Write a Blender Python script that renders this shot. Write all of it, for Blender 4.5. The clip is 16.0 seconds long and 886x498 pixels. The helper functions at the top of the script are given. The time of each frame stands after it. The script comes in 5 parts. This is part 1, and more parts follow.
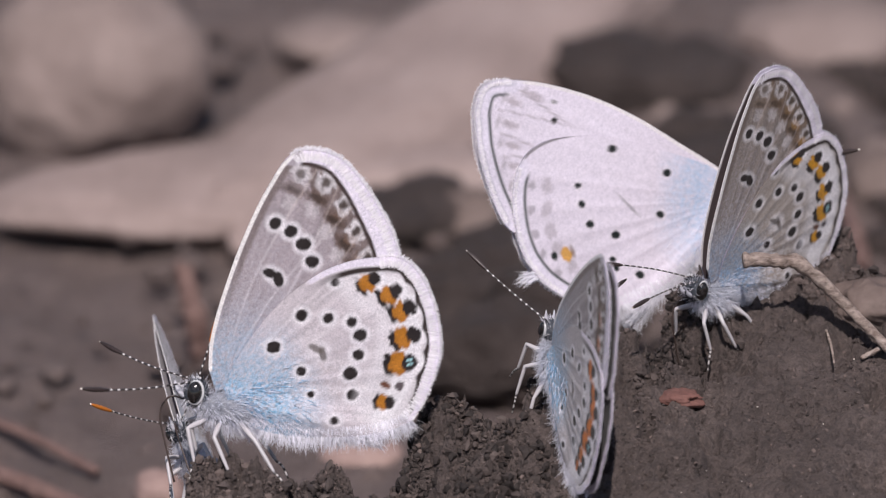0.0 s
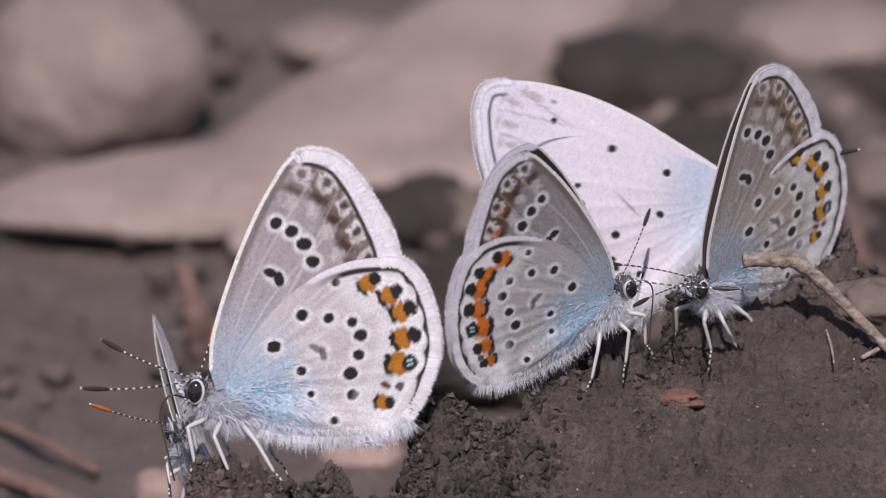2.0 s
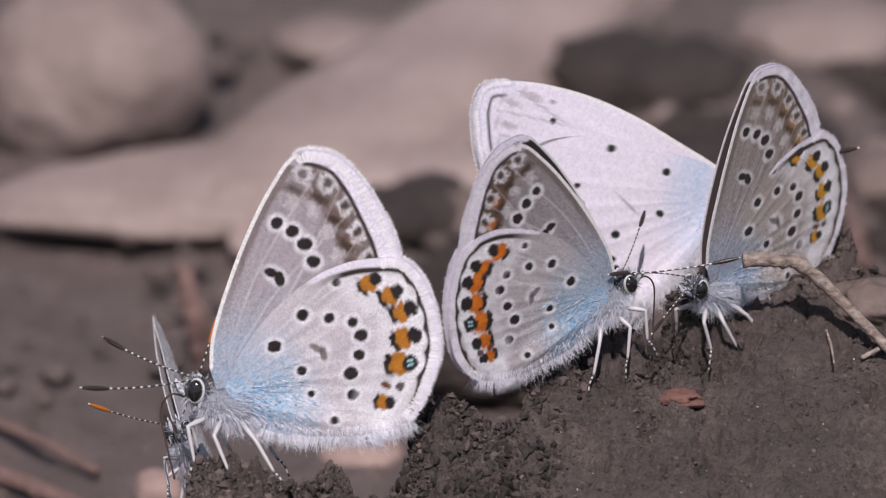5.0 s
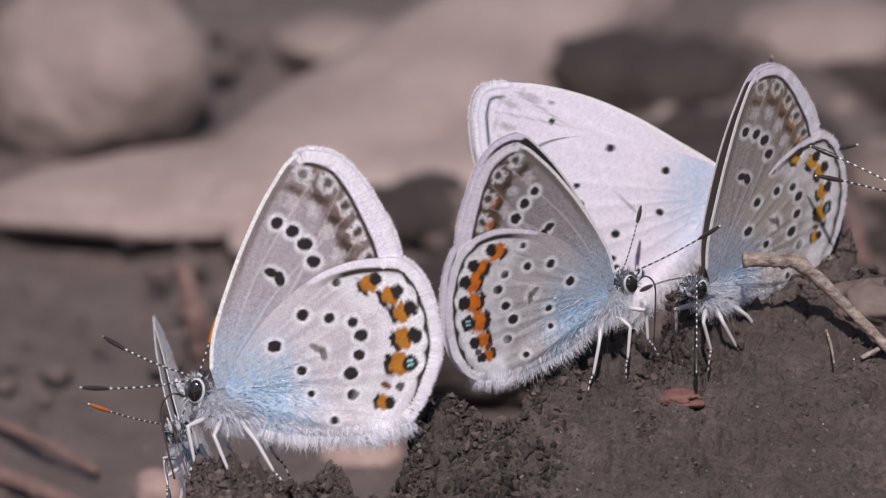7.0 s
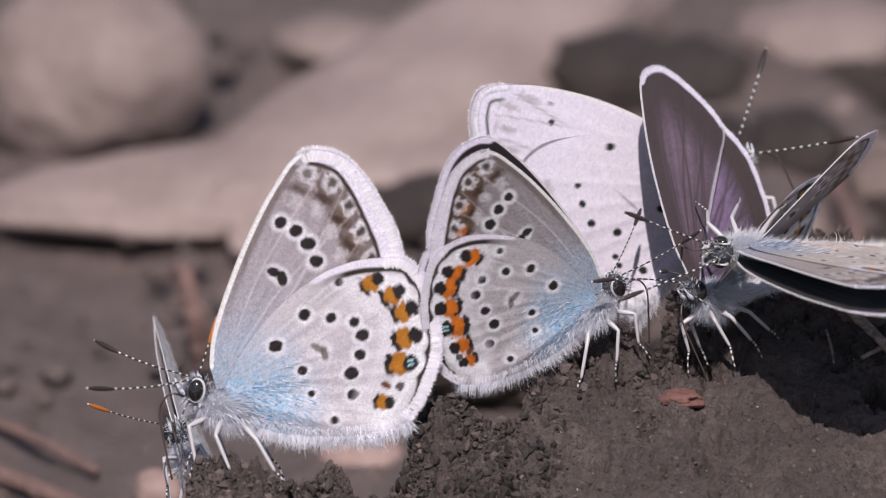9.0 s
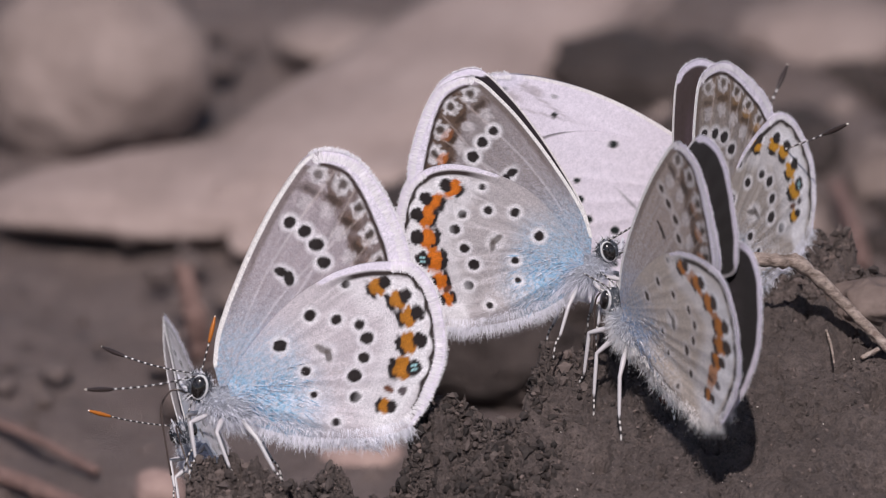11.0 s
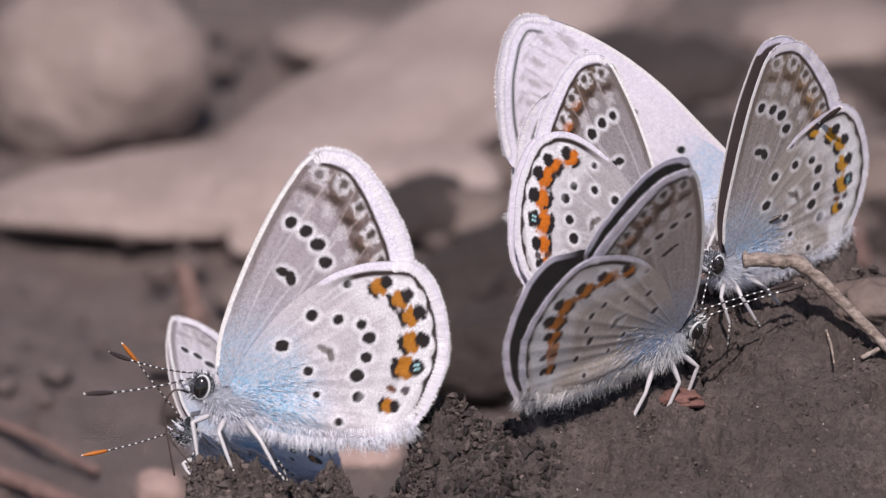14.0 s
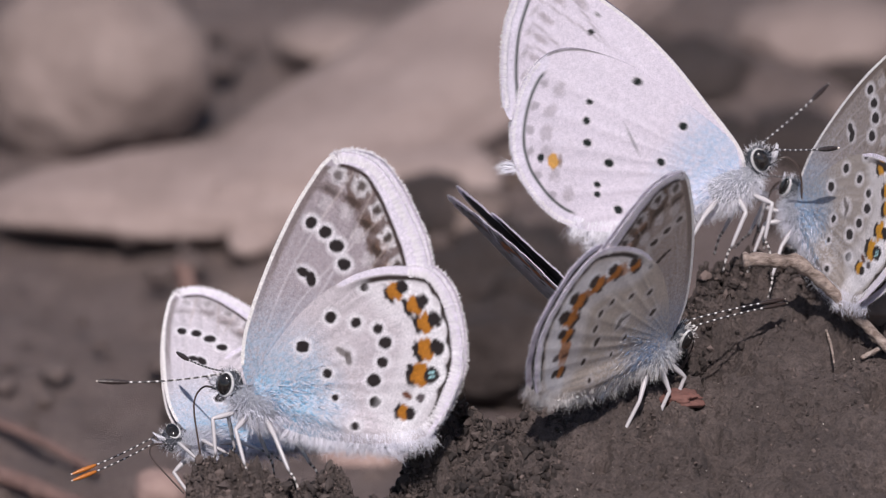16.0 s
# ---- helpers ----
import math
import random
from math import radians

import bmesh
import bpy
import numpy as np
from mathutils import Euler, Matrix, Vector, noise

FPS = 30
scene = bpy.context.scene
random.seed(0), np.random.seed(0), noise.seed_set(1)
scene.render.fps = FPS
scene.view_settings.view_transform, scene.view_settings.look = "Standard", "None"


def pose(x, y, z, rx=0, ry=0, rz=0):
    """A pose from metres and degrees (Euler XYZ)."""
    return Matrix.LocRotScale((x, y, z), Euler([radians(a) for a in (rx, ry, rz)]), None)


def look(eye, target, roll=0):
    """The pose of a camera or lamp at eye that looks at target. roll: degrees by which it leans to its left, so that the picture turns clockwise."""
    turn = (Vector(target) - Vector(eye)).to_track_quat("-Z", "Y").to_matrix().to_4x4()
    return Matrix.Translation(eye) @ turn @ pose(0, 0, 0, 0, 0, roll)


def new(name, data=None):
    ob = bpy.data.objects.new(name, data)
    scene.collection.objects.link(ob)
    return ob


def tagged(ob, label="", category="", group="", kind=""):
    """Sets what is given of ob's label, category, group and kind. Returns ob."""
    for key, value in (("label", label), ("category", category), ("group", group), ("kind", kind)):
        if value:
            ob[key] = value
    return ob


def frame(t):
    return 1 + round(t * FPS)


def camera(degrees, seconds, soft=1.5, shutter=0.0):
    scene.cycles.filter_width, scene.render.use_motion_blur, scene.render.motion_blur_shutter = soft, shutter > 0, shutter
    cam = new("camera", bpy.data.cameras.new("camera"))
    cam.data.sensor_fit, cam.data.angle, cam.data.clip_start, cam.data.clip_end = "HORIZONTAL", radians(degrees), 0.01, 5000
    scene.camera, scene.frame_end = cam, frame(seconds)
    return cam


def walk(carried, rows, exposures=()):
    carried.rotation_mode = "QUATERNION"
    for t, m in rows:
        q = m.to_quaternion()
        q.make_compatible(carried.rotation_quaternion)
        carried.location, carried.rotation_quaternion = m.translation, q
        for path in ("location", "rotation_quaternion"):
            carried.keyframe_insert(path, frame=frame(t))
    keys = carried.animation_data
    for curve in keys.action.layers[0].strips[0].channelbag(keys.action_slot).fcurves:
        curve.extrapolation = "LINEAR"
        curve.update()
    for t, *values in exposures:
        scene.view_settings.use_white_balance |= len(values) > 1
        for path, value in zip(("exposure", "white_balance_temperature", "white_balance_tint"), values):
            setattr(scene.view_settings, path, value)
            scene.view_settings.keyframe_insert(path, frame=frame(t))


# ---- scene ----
EYE = (0.0, -0.3289, 0.1197)
AIM = (0.0, 0.0, 0.0)
cam = camera(7.69, 16.0, soft=1.1)
cam.data.dof.use_dof, cam.data.dof.focus_distance, cam.data.dof.aperture_fstop = True, 0.3535, 57.0
walk(cam, [(0.0, look(EYE, AIM)), (16.0, look(EYE, AIM))], exposures=[(0.0, 0.0, 6600, 15), (7.5, 0.0, 6600, 15), (8.5, 0.1, 6600, 15), (9.2, 0.1, 6600, 15), (11.3, -0.06, 6600, 15), (12.2, 0.0, 6600, 15), (12.9, 0.16, 6640, 15), (14.6, 0.18, 6640, 15), (15.4, 0.03, 6600, 15), (16.0, 0.0, 6600, 15)])

# light: high sun from the viewer's side, open sky
world = bpy.data.worlds.new("sky")
scene.world = world
world.use_nodes = True
wn = world.node_tree.nodes
sky = wn.new("ShaderNodeTexSky")
sky.sky_type, sky.sun_disc = "NISHITA", False
SUN_EL, SUN_AZ = 52.0, 181.0
sky.sun_elevation, sky.sun_rotation = radians(SUN_EL), radians(SUN_AZ)
world.node_tree.links.new(sky.outputs["Color"], wn["Background"].inputs["Color"])
wn["Background"].inputs["Strength"].default_value = 0.085
sun = new("sun", bpy.data.lights.new("sun", "SUN"))
sun.data.energy, sun.data.angle, sun.data.color = 4.5, radians(0.6), (1.0, 0.965, 0.93)
SD = Vector((math.sin(radians(SUN_AZ)) * math.cos(radians(SUN_EL)), math.cos(radians(SUN_AZ)) * math.cos(radians(SUN_EL)), math.sin(radians(SUN_EL))))
sun.matrix_world = look(SD, (0, 0, 0))

MM = 0.001


# ---- materials ----
class Mat:
    """Small builder for node materials."""
    def __init__(self, name, rough=0.6, metal=0.0, spec=0.5):
        self.m = bpy.data.materials.new(name)
        self.m.use_nodes = True
        self.n, self.l = self.m.node_tree.nodes, self.m.node_tree.links
        self.b = self.n["Principled BSDF"]
        self.b.inputs["Roughness"].default_value = rough
        self.b.inputs["Metallic"].default_value = metal
        self.b.inputs["Specular IOR Level"].default_value = spec
        self.coord = self.n.new("ShaderNodeTexCoord").outputs["Object"]

    def noise(self, scale, detail=4.0, rough=0.6, stretch=None):
        t = self.n.new("ShaderNodeTexNoise")
        t.inputs["Scale"].default_value, t.inputs["Detail"].default_value, t.inputs["Roughness"].default_value = scale, detail, rough
        src = self.coord
        if stretch:
            mp = self.n.new("ShaderNodeMapping")
            mp.inputs["Scale"].default_value = stretch
            self.l.new(src, mp.inputs["Vector"])
            src = mp.outputs["Vector"]
        self.l.new(src, t.inputs["Vector"])
        return t.outputs["Fac"]

    def ramp(self, fac, stops):
        r = self.n.new("ShaderNodeValToRGB")
        el = r.color_ramp.elements
        while len(el) < len(stops):
            el.new(0.5)
        for e, (p, c) in zip(el, stops):
            e.position, e.color = p, (*c, 1)
        self.l.new(fac, r.inputs["Fac"])
        return r.outputs["Color"]

    def mix(self, fac, a, b, mode="MIX"):
        x = self.n.new("ShaderNodeMix")
        x.data_type, x.blend_type = "RGBA", mode
        for sock, v in ((x.inputs[0], fac), (x.inputs[6], a), (x.inputs[7], b)):
            if isinstance(v, bpy.types.NodeSocket):
                self.l.new(v, sock)
            elif isinstance(v, (int, float)):
                sock.default_value = v
            else:
                sock.default_value = (*v, 1)
        return x.outputs[2]

    def colour(self, c):
        if isinstance(c, bpy.types.NodeSocket):
            self.l.new(c, self.b.inputs["Base Color"])
        else:
            self.b.inputs["Base Color"].default_value = (*c, 1)
        return self

    def bump(self, fac, strength, dist):
        u = self.n.new("ShaderNodeBump")
        u.inputs["Strength"].default_value, u.inputs["Distance"].default_value = strength, dist
        self.l.new(fac, u.inputs["Height"])
        self.l.new(u.outputs["Normal"], self.b.inputs["Normal"])
        return self

    def attr(self, name):
        a = self.n.new("ShaderNodeAttribute")
        a.attribute_name = name
        return a.outputs["Color"]

    def translucent(self, colour, fac):
        t = self.n.new("ShaderNodeBsdfTranslucent")
        self.l.new(colour, t.inputs["Color"])
        x = self.n.new("ShaderNodeMixShader")
        x.inputs["Fac"].default_value = fac
        self.l.new(self.b.outputs[0], x.inputs[1])
        self.l.new(t.outputs[0], x.inputs[2])
        self.l.new(x.outputs[0], self.n["Material Output"].inputs["Surface"])
        return self


def mud_material(name, dark, mid, light, gloss=0.25):
    m = Mat(name, 0.8, 0, gloss)
    big, fine, grit, dust = m.noise(170, 5), m.noise(1900, 6, 0.72), m.noise(7000, 4, 0.7), m.noise(4200, 2)
    base = m.ramp(big, [(0.3, dark), (0.5, mid), (0.72, light)])
    base = m.mix(0.62, base, m.ramp(fine, [(0.36, tuple(c * 0.2 for c in dark)), (0.49, mid), (0.66, tuple(c * 1.1 for c in light))]))
    base = m.mix(0.35, base, m.ramp(grit, [(0.35, dark), (0.65, tuple(c * 1.25 for c in light))]))
    base = m.mix(m.ramp(dust, [(0.73, (0, 0, 0)), (0.80, (1, 1, 1))]), base, tuple(c * 3.0 for c in light))
    base = m.mix(m.ramp(m.noise(260, 6, 0.65), [(0.46, (0.75, 0.75, 0.75)), (0.58, (0, 0, 0))]), base, m.mix(0.5, base, dark))
    m.colour(base)
    m.l.new(m.ramp(m.noise(420, 4), [(0.35, (0.62, 0.62, 0.62)), (0.65, (0.95, 0.95, 0.95))]), m.b.inputs["Roughness"])
    m.bump(m.mix(0.4, fine, grit), 1.0, 0.0006)
    return m.m


MUD = mud_material("wet_mud", (0.038, 0.0285, 0.0265), (0.102, 0.077, 0.071), (0.17, 0.131, 0.12), 0.4)
SOIL = mud_material("soil", (0.112, 0.083, 0.076), (0.166, 0.126, 0.117), (0.225, 0.173, 0.16))
DARKSOIL = mud_material("dark_soil", (0.034, 0.025, 0.023), (0.062, 0.047, 0.043), (0.1, 0.076, 0.07))


def grain_material(name, k):
    """Loose grains of mud, each with a tone of its own."""
    m = Mat(name, 0.8, 0, 0.3)
    tone = m.n.new("ShaderNodeNewGeometry").outputs["Random Per Island"]
    def wet(*c):
        return tuple(v * k for v in c)
    m.colour(m.mix(0.3, m.ramp(tone, [(0.0, wet(0.02, 0.015, 0.014)), (0.35, wet(0.055, 0.042, 0.038)), (0.8, wet(0.105, 0.08, 0.073)), (1.0, wet(0.17, 0.125, 0.112))]), m.ramp(m.noise(5000, 3), [(0.3, wet(0.03, 0.023, 0.022)), (0.7, wet(0.12, 0.095, 0.09))])))
    m.bump(m.noise(6000, 4, 0.7), 0.7, 0.0001)
    return m.m


GRAIN = grain_material("mud_grain", 1.0)
# half tone: wet soil at the broken end, painted shade along the crest
WET_SHADE_GRAIN = grain_material("wet_shade_mud_grain", 0.5)


def stone_material(name, a, b, c):
    m = Mat(name, 0.8, 0, 0.3)
    base = m.ramp(m.noise(90, 5), [(0.3, a), (0.5, b), (0.7, c)])
    base = m.mix(0.35, base, m.ramp(m.noise(900, 5, 0.7), [(0.35, a), (0.65, c)]))
    m.colour(base).bump(m.noise(700, 6, 0.7), 0.5, 0.0003)
    return m.m


STONE = stone_material("pale_stone", (0.18, 0.133, 0.119), (0.262, 0.197, 0.18), (0.345, 0.267, 0.244))
STONE_MID = stone_material("brown_grey_stone", (0.145, 0.109, 0.097), (0.205, 0.155, 0.141), (0.27, 0.209, 0.191))
STONE_DARK = stone_material("brown_stone", (0.09, 0.065, 0.057), (0.13, 0.096, 0.085), (0.18, 0.135, 0.12))
STONE_PINK = stone_material("pinkish_stone", (0.2, 0.13, 0.115), (0.28, 0.19, 0.17), (0.35, 0.25, 0.225))
STONE_RED = stone_material("red_stone", (0.07, 0.045, 0.04), (0.14, 0.06, 0.05), (0.2, 0.1, 0.085))


def twig_material(name, a, b, c):
    m = Mat(name, 0.75, 0, 0.3)
    m.colour(m.mix(0.5, m.ramp(m.noise(900, 6, 0.7), [(0.3, a), (0.5, b), (0.7, c)]), m.ramp(m.noise(3600, 5, 0.75, (0.35, 1, 1)), [(0.38, tuple(v * 0.45 for v in a)), (0.62, c)]))).bump(m.noise(2600, 6, 0.7, (0.4, 1, 1)), 1.0, 0.00025)
    return m.m


TWIG = twig_material("dry_twig", (0.11, 0.075, 0.06), (0.27, 0.2, 0.17), (0.46, 0.38, 0.34))
STEM = twig_material("pinkish_stem", (0.14, 0.08, 0.07), (0.2, 0.12, 0.105), (0.25, 0.16, 0.14))


def wing_material(name, attribute, glow, low, high):
    """Scaled wing membrane: its pattern is the mesh's own colour, with the grain of scales on top."""
    m = Mat(name, 0.62, 0, 0.35)
    col = m.attr(attribute)
    grain = m.noise(16000, 3, 0.7)
    streak = m.noise(5200, 4, 0.6, (1, 1, 1))
    col = m.mix(1.0, col, m.ramp(grain, [(0.3, (low, low, low * 1.03)), (0.68, (high, high, high))]), "MULTIPLY")
    col = m.mix(1.0, col, m.ramp(streak, [(0.3, (0.88, 0.88, 0.89)), (0.7, (1.07, 1.07, 1.07))]), "MULTIPLY")
    m.colour(col).bump(grain, 0.45, 0.00003)
    m.b.inputs["Sheen Weight"].default_value = 0.12
    m.translucent(col, glow)
    return m.m


WING = wing_material("wing_scales", "pattern", 0.28, 0.66, 1.2)
WING_PALE = wing_material("pale_wing_scales", "pattern", 0.28, 0.8, 1.1)
plain = Mat("hair", 0.6, 0, 0.3)
plain.colour(plain.attr("pattern"))
plain.translucent(plain.attr("pattern"), 0.42)
HAIR = plain.m
chit = Mat("banded_chitin", 0.4, 0, 0.5)
chit.colour(chit.attr("pattern"))
CHITIN = chit.m
eye_m = Mat("eye_black", 0.16, 0, 0.6)
eye_m.colour(eye_m.ramp(eye_m.noise(6000, 2), [(0.4, (0.008, 0.007, 0.007)), (0.7, (0.03, 0.026, 0.026))]))
EYEBLACK = eye_m.m


# ---- mesh helpers ----
def triangles(faces):
    """Faces of any size as one array of triangles."""
    if isinstance(faces, np.ndarray):
        return faces if faces.shape[1] == 3 else np.concatenate([faces[:, [0, 1, 2]], faces[:, [0, 2, 3]]])
    quads = np.array([f for f in faces if len(f) == 4], dtype=int).reshape(-1, 4)
    rest = [(f[0], f[k], f[k + 1]) for f in faces if len(f) != 4 for k in range(1, len(f) - 1)]
    return np.concatenate([quads[:, [0, 1, 2]], quads[:, [0, 2, 3]], np.array(rest, dtype=int).reshape(-1, 3)])


def mesh_object(name, verts, faces, material, parent=None, label="", colours=None, smooth=True):
    verts = np.array([tuple(v) for v in verts]) if not isinstance(verts, np.ndarray) else verts
    tri = triangles(faces)
    me = bpy.data.meshes.new(name)
    me.vertices.add(len(verts))
    me.vertices.foreach_set("co", verts.astype(np.float32).ravel())
    me.loops.add(tri.size)
    me.loops.foreach_set("vertex_index", tri.ravel().astype(np.int32))
    me.polygons.add(len(tri))
    me.polygons.foreach_set("loop_start", (np.arange(len(tri)) * 3).astype(np.int32))
    me.polygons.foreach_set("use_smooth", np.full(len(tri), smooth))
    me.materials.append(material)
    if colours is not None:
        a = me.color_attributes.new("pattern", "FLOAT_COLOR", "POINT")
        flat = np.ones((len(verts), 4), dtype=np.float32)
        flat[:, :3] = colours
        a.data.foreach_set("color", flat.ravel())
    me.update(calc_edges=True)
    me.validate()
    ob = new(name, me)
    if parent:
        ob.parent = parent
    if label:
        tagged(ob, label)
    return ob


def lattice(n):
    """Value noise lookup tables."""
    return np.random.RandomState(n).rand(64, 64, 64)


LAT = lattice(7)


def vnoise(p):
    """Smooth noise in -1..1 at the rows of p."""
    i = np.floor(p).astype(int)
    f = p - i
    f = f * f * (3 - 2 * f)
    i &= 63
    j = (i + 1) & 63
    x0, y0, z0, x1, y1, z1 = i[:, 0], i[:, 1], i[:, 2], j[:, 0], j[:, 1], j[:, 2]
    fx, fy, fz = f.T
    a = LAT[x0, y0, z0] * (1 - fx) + LAT[x1, y0, z0] * fx
    b = LAT[x0, y1, z0] * (1 - fx) + LAT[x1, y1, z0] * fx
    c = LAT[x0, y0, z1] * (1 - fx) + LAT[x1, y0, z1] * fx
    d = LAT[x0, y1, z1] * (1 - fx) + LAT[x1, y1, z1] * fx
    return 2 * ((a * (1 - fy) + b * fy) * (1 - fz) + (c * (1 - fy) + d * fy) * fz) - 1


def fractal(p, scale, octaves=4, gain=0.5):
    out, amp, q = np.zeros(len(p)), 1.0, p * scale
    for k in range(octaves):
        out += amp * vnoise(q + 17.3 * k)
        amp, q = amp * gain, q * 2.03
    return out


def tube(points, radii, sides=8):
    """Vertices and faces of a tube along points, closed at both ends."""
    verts, faces = [], []
    pts = [Vector(p) for p in points]
    for i, p in enumerate(pts):
        d = (pts[min(i + 1, len(pts) - 1)] - pts[max(i - 1, 0)]).normalized()
        a = d.orthogonal().normalized() if i == 0 else (a - d * a.dot(d)).normalized()
        b = d.cross(a)
        for k in range(sides):
            w = 2 * math.pi * k / sides
            verts.append(p + (a * math.cos(w) + b * math.sin(w)) * radii[i])
    for i in range(len(pts) - 1):
        for k in range(sides):
            o, q = i * sides, (i + 1) * sides
            faces.append((o + k, o + (k + 1) % sides, q + (k + 1) % sides, q + k))
    faces.append(tuple(reversed(range(sides))))
    faces.append(tuple(range((len(pts) - 1) * sides, len(pts) * sides)))
    return verts, faces


def curve_points(pts, n):
    """Catmull-Rom curve through pts with n points."""
    pts = [Vector(p) for p in pts]
    out = []
    for k in range(n):
        s = k / (n - 1) * (len(pts) - 1)
        i = min(int(s), len(pts) - 2)
        f = s - i
        p0, p1, p2, p3 = pts[max(i - 1, 0)], pts[i], pts[i + 1], pts[min(i + 2, len(pts) - 1)]
        out.append(0.5 * (2 * p1 + (p2 - p0) * f + (2 * p0 - 5 * p1 + 4 * p2 - p3) * f ** 2 + (3 * p1 - p0 - 3 * p2 + p3) * f ** 3))
    return out


def ellipsoid(centre, axes, rot=None, n=20, m=14):
    verts, faces = [], []
    c = Vector(centre)
    for i in range(m + 1):
        th = math.pi * i / m
        for k in range(n):
            ph = 2 * math.pi * k / n
            v = Vector((math.cos(th) * axes[0], math.sin(th) * math.cos(ph) * axes[1], math.sin(th) * math.sin(ph) * axes[2]))
            verts.append(c + (rot @ v if rot else v))
    for i in range(m):
        for k in range(n):
            faces.append((i * n + k, i * n + (k + 1) % n, (i + 1) * n + (k + 1) % n, (i + 1) * n + k))
    return verts, faces


def hairs(rng, roots, dirs, length, width, colour, jitter=0.35, across=None):
    """Fine hairs as slim triangles, bent once: vertices, faces, colours."""
    roots, dirs = np.asarray(roots), np.asarray(dirs, dtype=float)
    n = len(roots)
    dirs = dirs + rng.normal(0, jitter, dirs.shape)
    dirs /= np.linalg.norm(dirs, axis=1)[:, None]
    side = np.cross(dirs, rng.normal(0, 1, (n, 3)))
    side /= np.linalg.norm(side, axis=1)[:, None]
    if across is not None:
        side = across / np.linalg.norm(across, axis=1)[:, None] + 0.15 * side
    L = (length * rng.uniform(0.6, 1.15, n))[:, None]
    W = width * rng.uniform(0.7, 1.2, n)[:, None]
    mid = roots + dirs * L * 0.55
    bend = rng.normal(0, 0.16, (n, 3)) + np.array([0, 0, -0.06])
    tip = roots + dirs * L + bend * L * 0.6
    v = np.stack([roots - side * W, roots + side * W, mid + side * W * 0.7, mid - side * W * 0.7, tip], axis=1).reshape(-1, 3)
    o = 5 * np.arange(n)
    f = np.concatenate([np.stack([o, o + 1, o + 2], 1), np.stack([o, o + 2, o + 3], 1), np.stack([o + 3, o + 2, o + 4], 1)])
    c = np.asarray(colour, dtype=float)
    if c.ndim == 1:
        c = np.repeat(c[None], n, 0)
    c = c * rng.uniform(0.82, 1.1, (n, 1))
    return v, f, np.repeat(c, 5, 0)


def joined(parts):
    """Joins (verts, faces, colours) lists into one."""
    V, F, C, o = [], [], [], 0
    for v, f, c in parts:
        v = v if isinstance(v, np.ndarray) else np.asarray([tuple(x) for x in v])
        c = np.asarray(c, dtype=float)
        if c.ndim == 1:
            c = np.repeat(c[None], len(v), 0)
        V.append(v), C.append(c)
        F.append(triangles(f) + o)
        o += len(v)
    return np.concatenate(V), np.concatenate(F), np.concatenate(C)


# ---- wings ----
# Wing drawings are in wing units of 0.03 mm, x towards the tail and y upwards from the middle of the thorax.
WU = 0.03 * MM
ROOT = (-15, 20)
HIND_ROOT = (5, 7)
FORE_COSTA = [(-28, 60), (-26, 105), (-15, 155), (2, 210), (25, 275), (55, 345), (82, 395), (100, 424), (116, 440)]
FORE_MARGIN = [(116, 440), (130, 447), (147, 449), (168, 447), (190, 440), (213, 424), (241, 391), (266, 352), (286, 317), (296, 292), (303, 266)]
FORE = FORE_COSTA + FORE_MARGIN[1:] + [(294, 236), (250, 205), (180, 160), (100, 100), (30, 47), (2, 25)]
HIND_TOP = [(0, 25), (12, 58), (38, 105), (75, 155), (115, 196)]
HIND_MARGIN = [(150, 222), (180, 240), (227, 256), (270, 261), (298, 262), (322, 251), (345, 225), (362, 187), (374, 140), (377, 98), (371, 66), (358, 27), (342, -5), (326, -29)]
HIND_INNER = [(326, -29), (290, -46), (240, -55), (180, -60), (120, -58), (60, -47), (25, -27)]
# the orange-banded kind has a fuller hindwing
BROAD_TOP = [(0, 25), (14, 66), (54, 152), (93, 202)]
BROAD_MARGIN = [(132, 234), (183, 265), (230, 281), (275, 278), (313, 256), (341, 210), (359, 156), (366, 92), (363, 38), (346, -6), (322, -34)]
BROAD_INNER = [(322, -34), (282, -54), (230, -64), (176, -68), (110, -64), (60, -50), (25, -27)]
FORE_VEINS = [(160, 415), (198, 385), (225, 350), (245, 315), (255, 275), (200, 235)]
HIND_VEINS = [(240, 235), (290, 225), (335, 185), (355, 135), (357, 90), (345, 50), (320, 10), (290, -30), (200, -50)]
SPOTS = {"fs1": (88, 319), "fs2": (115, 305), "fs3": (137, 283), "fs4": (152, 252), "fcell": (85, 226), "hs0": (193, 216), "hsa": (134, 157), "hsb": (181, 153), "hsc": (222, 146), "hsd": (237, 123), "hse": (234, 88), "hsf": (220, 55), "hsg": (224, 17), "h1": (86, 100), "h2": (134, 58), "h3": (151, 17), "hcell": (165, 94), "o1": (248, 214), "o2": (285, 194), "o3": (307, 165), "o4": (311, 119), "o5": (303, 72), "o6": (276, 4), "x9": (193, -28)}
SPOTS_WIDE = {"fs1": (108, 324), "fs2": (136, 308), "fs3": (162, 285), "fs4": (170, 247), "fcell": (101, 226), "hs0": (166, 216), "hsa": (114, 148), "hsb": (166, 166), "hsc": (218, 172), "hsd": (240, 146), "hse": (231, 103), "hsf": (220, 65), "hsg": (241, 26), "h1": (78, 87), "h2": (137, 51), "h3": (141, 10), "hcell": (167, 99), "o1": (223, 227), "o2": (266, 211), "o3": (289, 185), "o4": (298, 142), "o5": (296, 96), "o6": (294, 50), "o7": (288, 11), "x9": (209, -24)}
